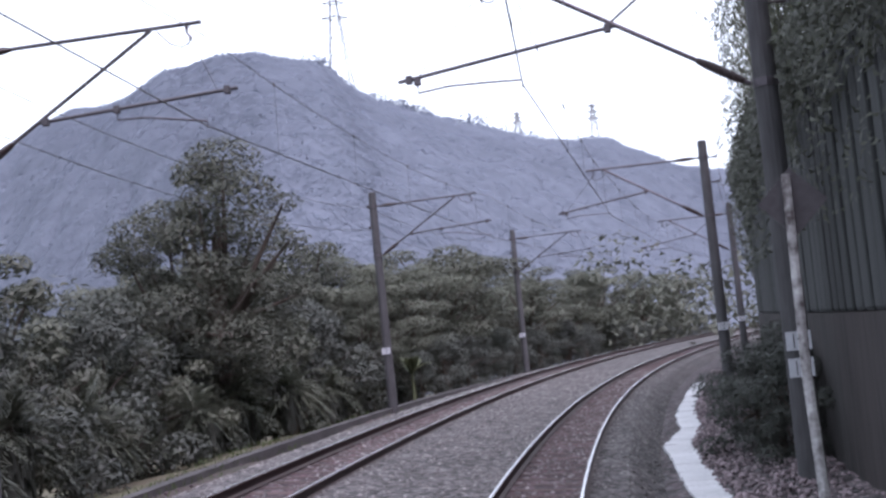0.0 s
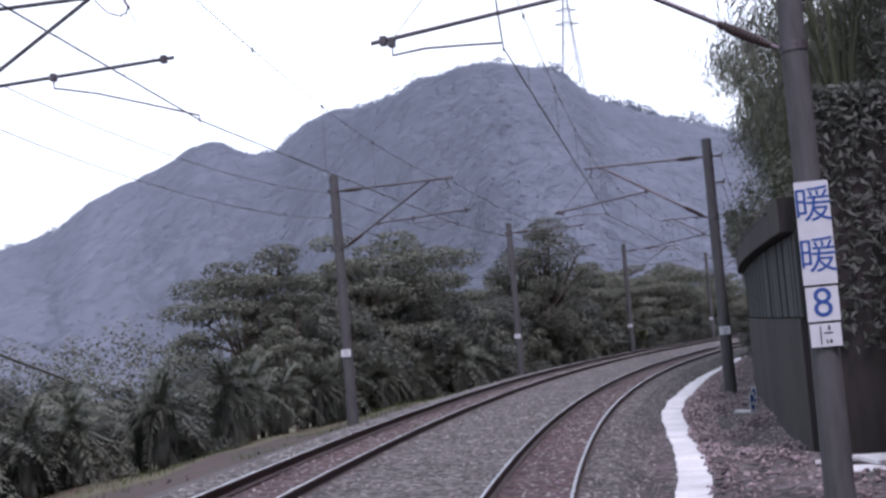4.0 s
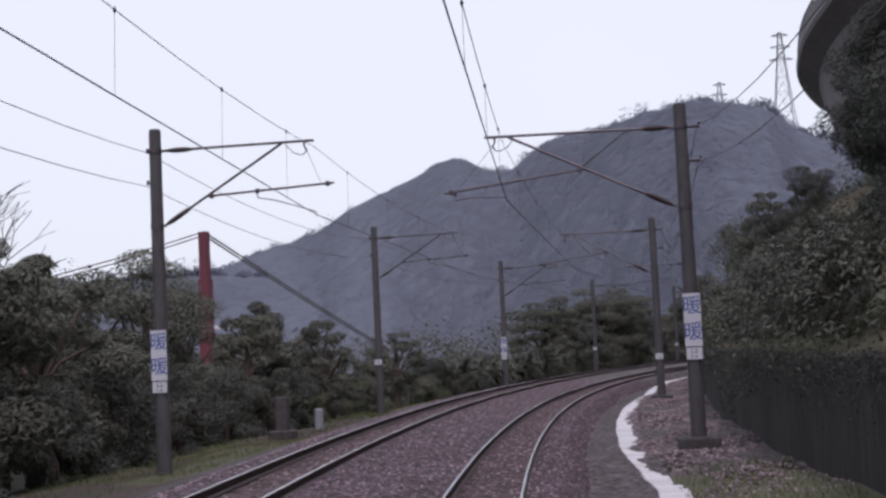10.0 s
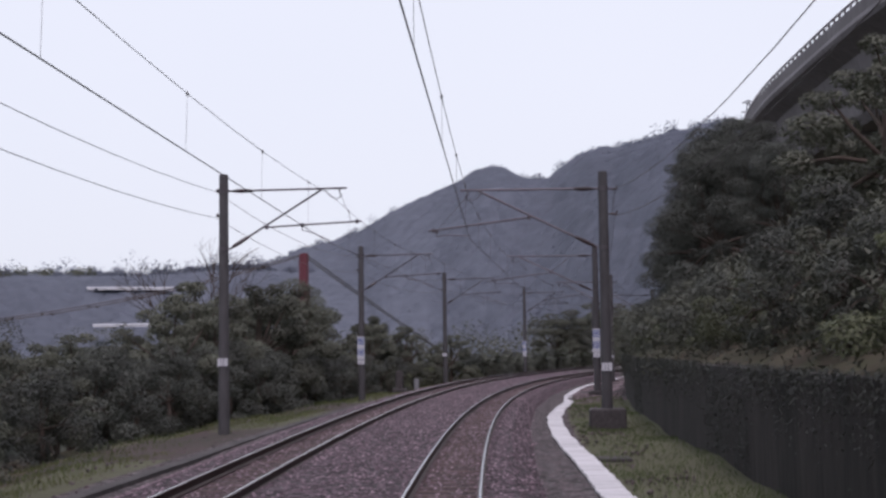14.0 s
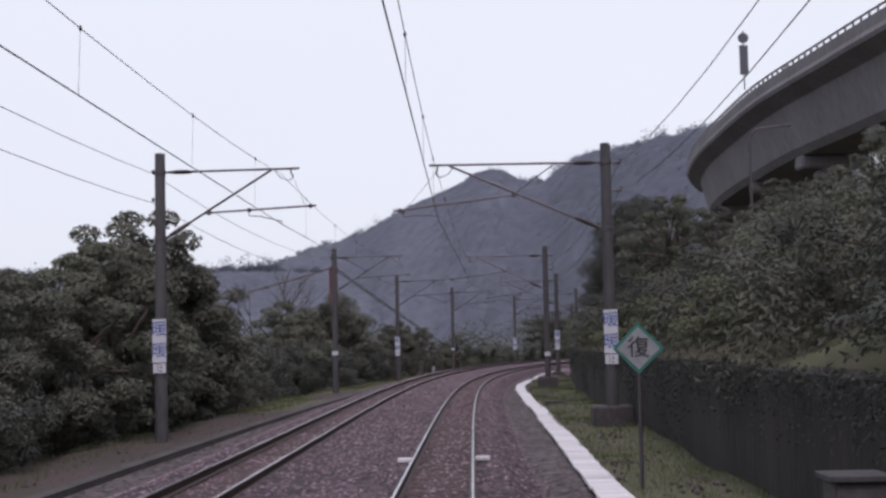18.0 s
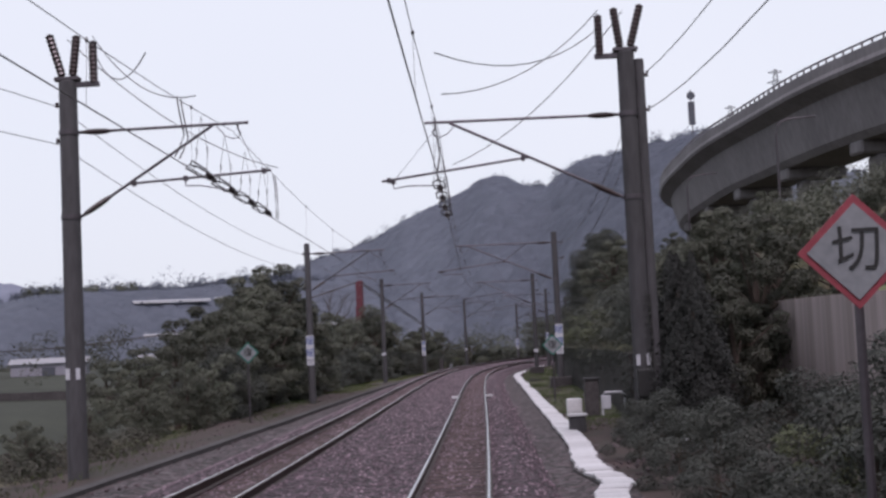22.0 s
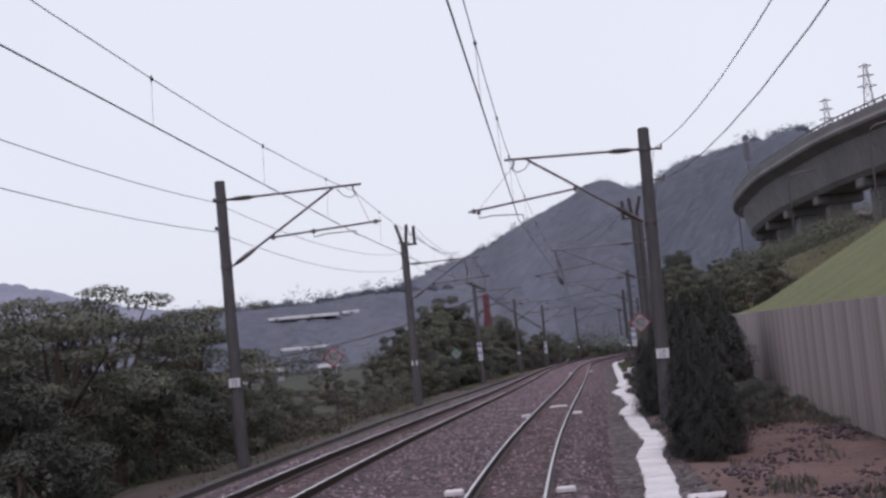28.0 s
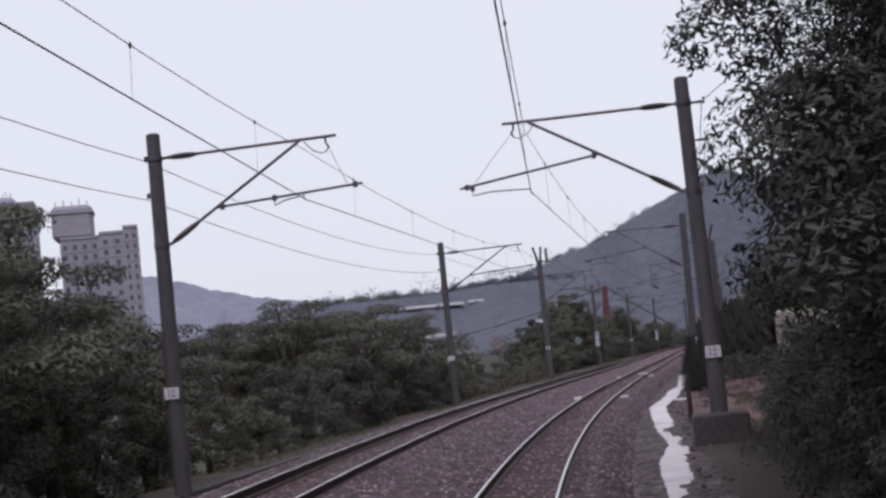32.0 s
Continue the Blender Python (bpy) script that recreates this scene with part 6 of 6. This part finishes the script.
lump("drain_cover", 268.0, 2.85, -0.55, (0.62, 0.5, 0.18), "slab_concrete", "white cement slab laid over a side drain", "slab")
for u, l, z, tu, ti in ((31.5, 4.6, -0.4, 10, 4), (31.0, 4.9, -0.31, 40, 8), (30.2, 4.4, -0.38, -15, -5), (30.6, 5.3, -0.36, 70, 12), (32.2, 5.2, -0.42, 25, 2), (17.5, 3.7, -0.4, 80, 3)):
    ob = lump("loose_slab", u, l, z, (0.62, 0.5, 0.07), "slab_concrete", "broken pale concrete slab lying on stones", "slab", "slabs dumped by the wall", tu, 0.01)
    ob.matrix_basis = ob.matrix_basis @ pose(0, 0, 0, ti, ti / 2, 0)
for u, l in ((183, -0.75), (183, 0.75), (246, -0.8), (246, 0.8), (268.2, -0.85), (268.2, 0.85)):
    b = lump("rail_bond_box", u, 0, 0, (0.3, 0.16, 0.1), "slab_concrete", "small pale box beside a rail", "trackside box", "boxes beside the rails", 0, 0.02)
    b.matrix_basis = pose(*trk(u, l, -0.14), 0, 0, heading(u))
for u in (239.5,):
    b = lump("crossing_board", u, 0, 0, (0.62, 0.3, 0.06), "slab_concrete", "pale board lying between the rails", "board", "boards between the rails", 0, 0.01)
    b.matrix_basis = pose(*trk(u, 0.0, -0.17), 0, 0, heading(u))

# stones and rubble on the verges
NS = 9000
su = rng.uniform(-60, 345, NS)
sl = np.where(rng.uniform(0, 1, NS) < 0.7, dl(su) + rng.uniform(0.3, 1.9, NS), rng.uniform(-9.5, -6.5, NS))
stones("verge_stones", at(su, sl, ground_z(su, sl)), rng.uniform(0.03, 0.08, NS), "stone_dull", "grey stones strewn beside the drain")
NS = 20000
su = rng.uniform(-60, 106, NS)
sl = dl(su) + 0.2 + (wall_lat(su) - dl(su) - 0.2) * rng.uniform(0, 1, NS)
stones("verge_stones", at(su, sl, ground_z(su, sl)), rng.uniform(0.03, 0.075, NS), "stone_dull", "grey gravel between drain and wall")
NS = 2600
su, sl = rng.uniform(236, 274, NS), rng.uniform(3.4, 7.0, NS)
stones("rubble", at(su, sl, ground_z(su, sl)), rng.uniform(0.03, 0.085, NS), "stone", "pale rubble on red-brown earth under the wall")

# grass bank above the pale wall
def bank_z(u, q):
    """Height of the mown bank, q metres behind the face of the cast wall."""
    return pale_top(u) + np.interp(q, [0, 0.3, 1.2, 10, 22], [0, 0, 0.5, 5.4, 9.2]) * np.interp(u, [197, 205, 214, 222, 279], [0.1, 0.2, 0.6, 1, 1]) - 0.24


gu, gl = np.meshgrid(np.arange(198.0, 286.0, 1.5), np.linspace(0.3, 22, 16), indexing="ij")
k = gl.shape[1]
gv = at(gu, pale_lat(gu) + gl, bank_z(gu, gl) + 0.05 * noise_grid(gu * 3, gl * 3) + 0.12).reshape(-1, 3)
gf = [(i * k + j, i * k + j + 1, (i + 1) * k + j + 1, (i + 1) * k + j) for i in range(gl.shape[0] - 1) for j in range(k - 1)]
tagged(obj("grass_bank", gv, gf, "grass_slope", smooth=True), "smooth mown grass bank above a retaining wall", "grass", kind="structure")


def blades(name, u, l, z, size, label, material="grass_blade"):
    c = at(u, l, z + size * 0.5)
    n = len(c)
    a = np.stack([rng.normal(0, 0.35, n), rng.normal(0, 0.35, n), np.ones(n)], 1) * size * 0.6 * rng.uniform(0.5, 1.3, (n, 1))
    b = unit_rows(np.cross(a, rng.normal(0, 1, (n, 3)))) * size * 0.09
    tagged(leaves_mesh(name, c, a, b, material), label, "grass", kind="stuff")


n = 16000
u_, l_ = 100 + 105 * rng.uniform(0, 1, n), rng.uniform(3.1, 5.6, n)
ok = l_ < wall_lat(u_) - 0.1
blades("grass", u_[ok], l_[ok], ground_z(u_[ok], l_[ok]), 0.12, "short green grass between drain and wall")
n = 30000
u_, l_ = rng.uniform(242, 330, n), 3.6 + 5.5 * rng.uniform(0, 1, n)
ok = (noise_grid(u_ * 0.7, l_) > -0.1) & ((u_ < 258) | (u_ > 274) | (noise_grid(u_ * 1.3, l_ * 1.7) > 0.5))
blades("weeds", u_[ok], l_[ok], ground_z(u_[ok], l_[ok]), 0.2, "green weeds on brown earth under the wall", "leaf")
n = 22000
u_, l_ = rng.uniform(-60, 330, n), -8.4 - 5.5 * rng.uniform(0, 1, n) ** 1.2
ok = noise_grid(u_ * 0.5, l_) > -0.1
blades("grass", u_[ok], l_[ok], ground_z(u_[ok], l_[ok]), 0.18, "rough grass and weeds beside the far track")
n = 16000
u_, l_ = rng.uniform(60, 150, n), rng.uniform(-11.6, -8.0, n)
ok = np.sin(u_ * 0.23) > -0.2
blades("grass", u_[ok], l_[ok], ground_z(u_[ok], l_[ok]), 0.13, "short green grass between trough and bushes", "grass_mown")
n = 26000
u_, q_ = rng.uniform(199, 285, n), rng.uniform(0.4, 14, n)
blades("grass", u_, pale_lat(u_) + q_, bank_z(u_, q_) + 0.06, 0.07, "mown grass on the bank", "grass_mown")

# ---- fields, sheds and greenhouses in the valley ----
def shed(x, y, z, w, d, h, turn, label, material="roof_pale", sides="facade"):
    root = empty("shed", pose(x, y, z, 0, 0, turn), label, "shed", "sheds in the valley")
    bm = bmesh.new()
    box(bm, (-w / 2, -d / 2, 0), (w / 2, d / 2, h))
    part("wall", bm, sides, root)
    bm = bmesh.new()
    v = [bm.verts.new(p) for p in ((-w / 2 - 0.3, -d / 2 - 0.3, h), (w / 2 + 0.3, -d / 2 - 0.3, h), (w / 2 + 0.3, d / 2 + 0.3, h), (-w / 2 - 0.3, d / 2 + 0.3, h), (-w / 2 - 0.3, 0, h * 1.45), (w / 2 + 0.3, 0, h * 1.45))]
    for q in ((0, 1, 5, 4), (3, 4, 5, 2), (0, 4, 3), (1, 2, 5), (0, 3, 2, 1)):
        bm.faces.new([v[i] for i in q])
    part("roof", bm, material, root)
    bm = bmesh.new()
    box(bm, (-0.8, -d / 2 - 0.06, 0), (0.8, -d / 2, h * 0.7))
    part("door", bm, "window_dark", root)


for i, (x, y, z) in enumerate(((-318, 312, 14), (-262, 352, 16))):
    shed(x, y, z, 24, 5, 0.9, 33, "long greenhouse with a pale roof on the slope", "greenhouse_film", "greenhouse_film")
for x, y, z, w in ((-357, 377, 31.9, 32), (-344, 399.5, 32.6, 9), (-371, 362, 31.7, 8)):
    shed(x, y, z + 1.2, w, 6, 1.1, 43, "long greenhouse with a pale roof on the slope", "greenhouse_film", "greenhouse_film")

# the field lies in the low ground west of the line, with a low wall and sheds on its far side
FIELD_X, FIELD_Y = 75.0, -253.0


def field_z(x, y):
    """The field rises gently away from the line to the terrace of the sheds."""
    far_line = np.min(np.hypot(np.asarray(x)[..., None] - LX[::6], np.asarray(y)[..., None] - LY[::6]), -1)
    z = np.interp(np.hypot(x - FIELD_X, y - FIELD_Y), [40, 60, 100, 152, 157, 200, 260], [-2.8, -2.6, -2.0, -0.9, -0.2, 1.05, 1.5])
    return -4.0 + (z + 4.0) * smooth(14, 40, far_line)


def field_at(bearing, dist):
    a = np.radians(bearing)
    x, y = FIELD_X - np.sin(a) * dist, FIELD_Y + np.cos(a) * dist
    return x, y, field_z(x, y)


fx, fy = np.meshgrid(np.arange(-190.0, 70.0, 4.0), np.arange(-290.0, -34.0, 4.0), indexing="ij")
fv = np.stack([fx, fy, field_z(fx, fy) + 0.06 * noise_grid(fx * 0.8, fy * 0.8)], -1).reshape(-1, 3)
k = fx.shape[1]
tagged(obj("field", fv, [(i * k + j, (i + 1) * k + j, (i + 1) * k + j + 1, i * k + j + 1) for i in range(fx.shape[0] - 1) for j in range(k - 1)], "field_grass", smooth=True), "green field in the low ground beside the line", "field", kind="structure")
wx, wy = np.linspace(-8, -118, 40), np.linspace(-128, -186, 40)
nw = len(wx)
wz = field_z(wx, wy)
wv = np.concatenate([np.stack([wx + q, wy - q, wz + h], 1) for q, h in ((0.2, -1.0), (0.2, 0.75), (-0.2, 0.75), (-0.2, -1.0))])
tagged(obj("wall_8", wv, [(c * nw + i, c * nw + i + 1, ((c + 1) % 4) * nw + i + 1, ((c + 1) % 4) * nw + i) for c in range(4) for i in range(nw - 1)], "block_concrete"), "low dark wall along the far side of the field", "wall", kind="structure")
for b_, d_, w, dd, h, turn, label in ((38.0, 200, 9, 6, 1.5, 35, "low farm shed with a pale arched roof"), (40.6, 196, 5, 5, 1.3, 30, "small farm shed with a pale sheet roof"), (34.6, 215, 3.2, 4, 1.4, 34, "narrow farm shed with a white roof"), (42.4, 205, 5, 5, 3.6, 28, "small white two-storey farmhouse"), (45.5, 190, 9, 6, 1.6, 40, "low farm shed with a rusty pale roof"), (50, 205, 8, 6, 2.0, 45, "low farm shed with a pale sheet roof")):
    x, y, z = field_at(b_, d_)
    shed(float(x), float(y), float(z) - 0.05, w, dd, h, turn, label)
nb = 60
bb, bd = rng.uniform(34, 76, nb), rng.uniform(158, 255, nb)
bx, by, bz = field_at(bb, bd)
far_woods([(x, y, z - 0.5, h) for x, y, z, h in zip(bx, by, bz, rng.uniform(2.5, 6.5, nb))], 420, 0.2, "bushes and small trees among the sheds")
nb = 40
bb, bd = rng.uniform(36, 76, nb), rng.uniform(50, 140, nb)
bx, by, bz = field_at(bb, bd)
far_woods([(x, y, z - 0.3, h) for x, y, z, h in zip(bx, by, bz, rng.uniform(0.8, 2.0, nb))], 260, 0.12, "scattered low bushes in the field")

# ---- section insulators in the wires by the heavy poles ----
def section(u0, u1, lat, top, label):
    """A string of insulating rods in the contact wire, hung on thin ringed hangers, with a jumper at each end."""
    root = empty("section_insulator", Matrix(), label, "overhead wire", "section insulators of the wires")
    P = lambda u, l, z: Vector(at(u, lat + l, z))
    count = 4
    step = (u1 - u0) / count
    for k in range(count):
        a = u0 + step * k
        bm = bmesh.new()
        tube(bm, [P(a, 0, 5.86), P(a + 0.12, 0, 5.87), P(a + 0.75, 0, 5.9), P(a + 1.0, 0, 5.9)], [0.02, 0.04, 0.085, 0.03], 8)
        part("insulator", bm, "insulator_brown", root, "dark tapered insulator")
        for l, dz in ((-0.13, 0.0), (0.13, 0.0), (0.0, 0.14)):
            bm = bmesh.new()
            tube(bm, [P(a + 0.6, l * 0.5, 5.88 + dz * 0.4), P(a + 0.95, l, 5.86 + dz), P(a + step - 0.15, l, 5.86 + dz), P(a + step + 0.1, l * 0.3, 5.87)], 0.017, 6)
            part("rod", bm, "wire", root)
        for l in (-0.13, 0.13):
            m = a + 0.55 * step
            bm = bmesh.new()
            tube(bm, [P(m, 0.02 * l, top), P(m, l * 0.8, 6.42)], 0.006, 4)
            ring = [P(m + 0.07 * math.cos(w), l * 0.85, 6.35 + 0.07 * math.sin(w)) for w in np.linspace(0, math.tau, 11)]
            tube(bm, ring, 0.008, 5)
            tube(bm, [P(m, l * 0.85, 6.28), P(m + 0.25, l, 5.9), P(m - 0.1, l, 5.88)], 0.007, 4)
            part("hanger", bm, "wire", root)
    for e, s in ((u0 - 0.5, -1), (u1 + 0.7, 1)):
        for k in (0, 1):
            a = e + s * 0.35 * k
            bm = bmesh.new()
            tube(bm, [P(a, 0, top + 0.02), P(a + 0.05, 0.05, 6.75), P(a - s * 0.18, 0.08, 6.35), P(a + s * 0.12, 0.04, 6.05), P(a + s * 0.3, 0, 5.88)], 0.014, 5)
            part("jumper", bm, "wire", root)
    return root


section(203.4, 212.2, -0.28, 7.15, "section insulator with dark rods and ringed hangers over the near track")
section(206.3, 216.6, -5.0, 7.05, "section insulator with dark rods and ringed hangers over the far track")
for (u, l, top), sg, mid in ((RIGHT[9], -1, -0.05), (LEFT[9], 1, -4.9)):
    for x0, uu_, h in ((0.62, u + 5, top + 1.05), (0.02, u - 6, top + 1.0), (0.7, u + 9, top + 0.55)):
        a, b = Vector(at(u, l + sg * x0, h)), Vector(at(uu_, mid, 7.3))
        wire("jumper_wire", [a, b], 0.012, "slack jumper from a pole insulator to the messenger wire", "jumpers by the heavy poles", 0.5, 10)
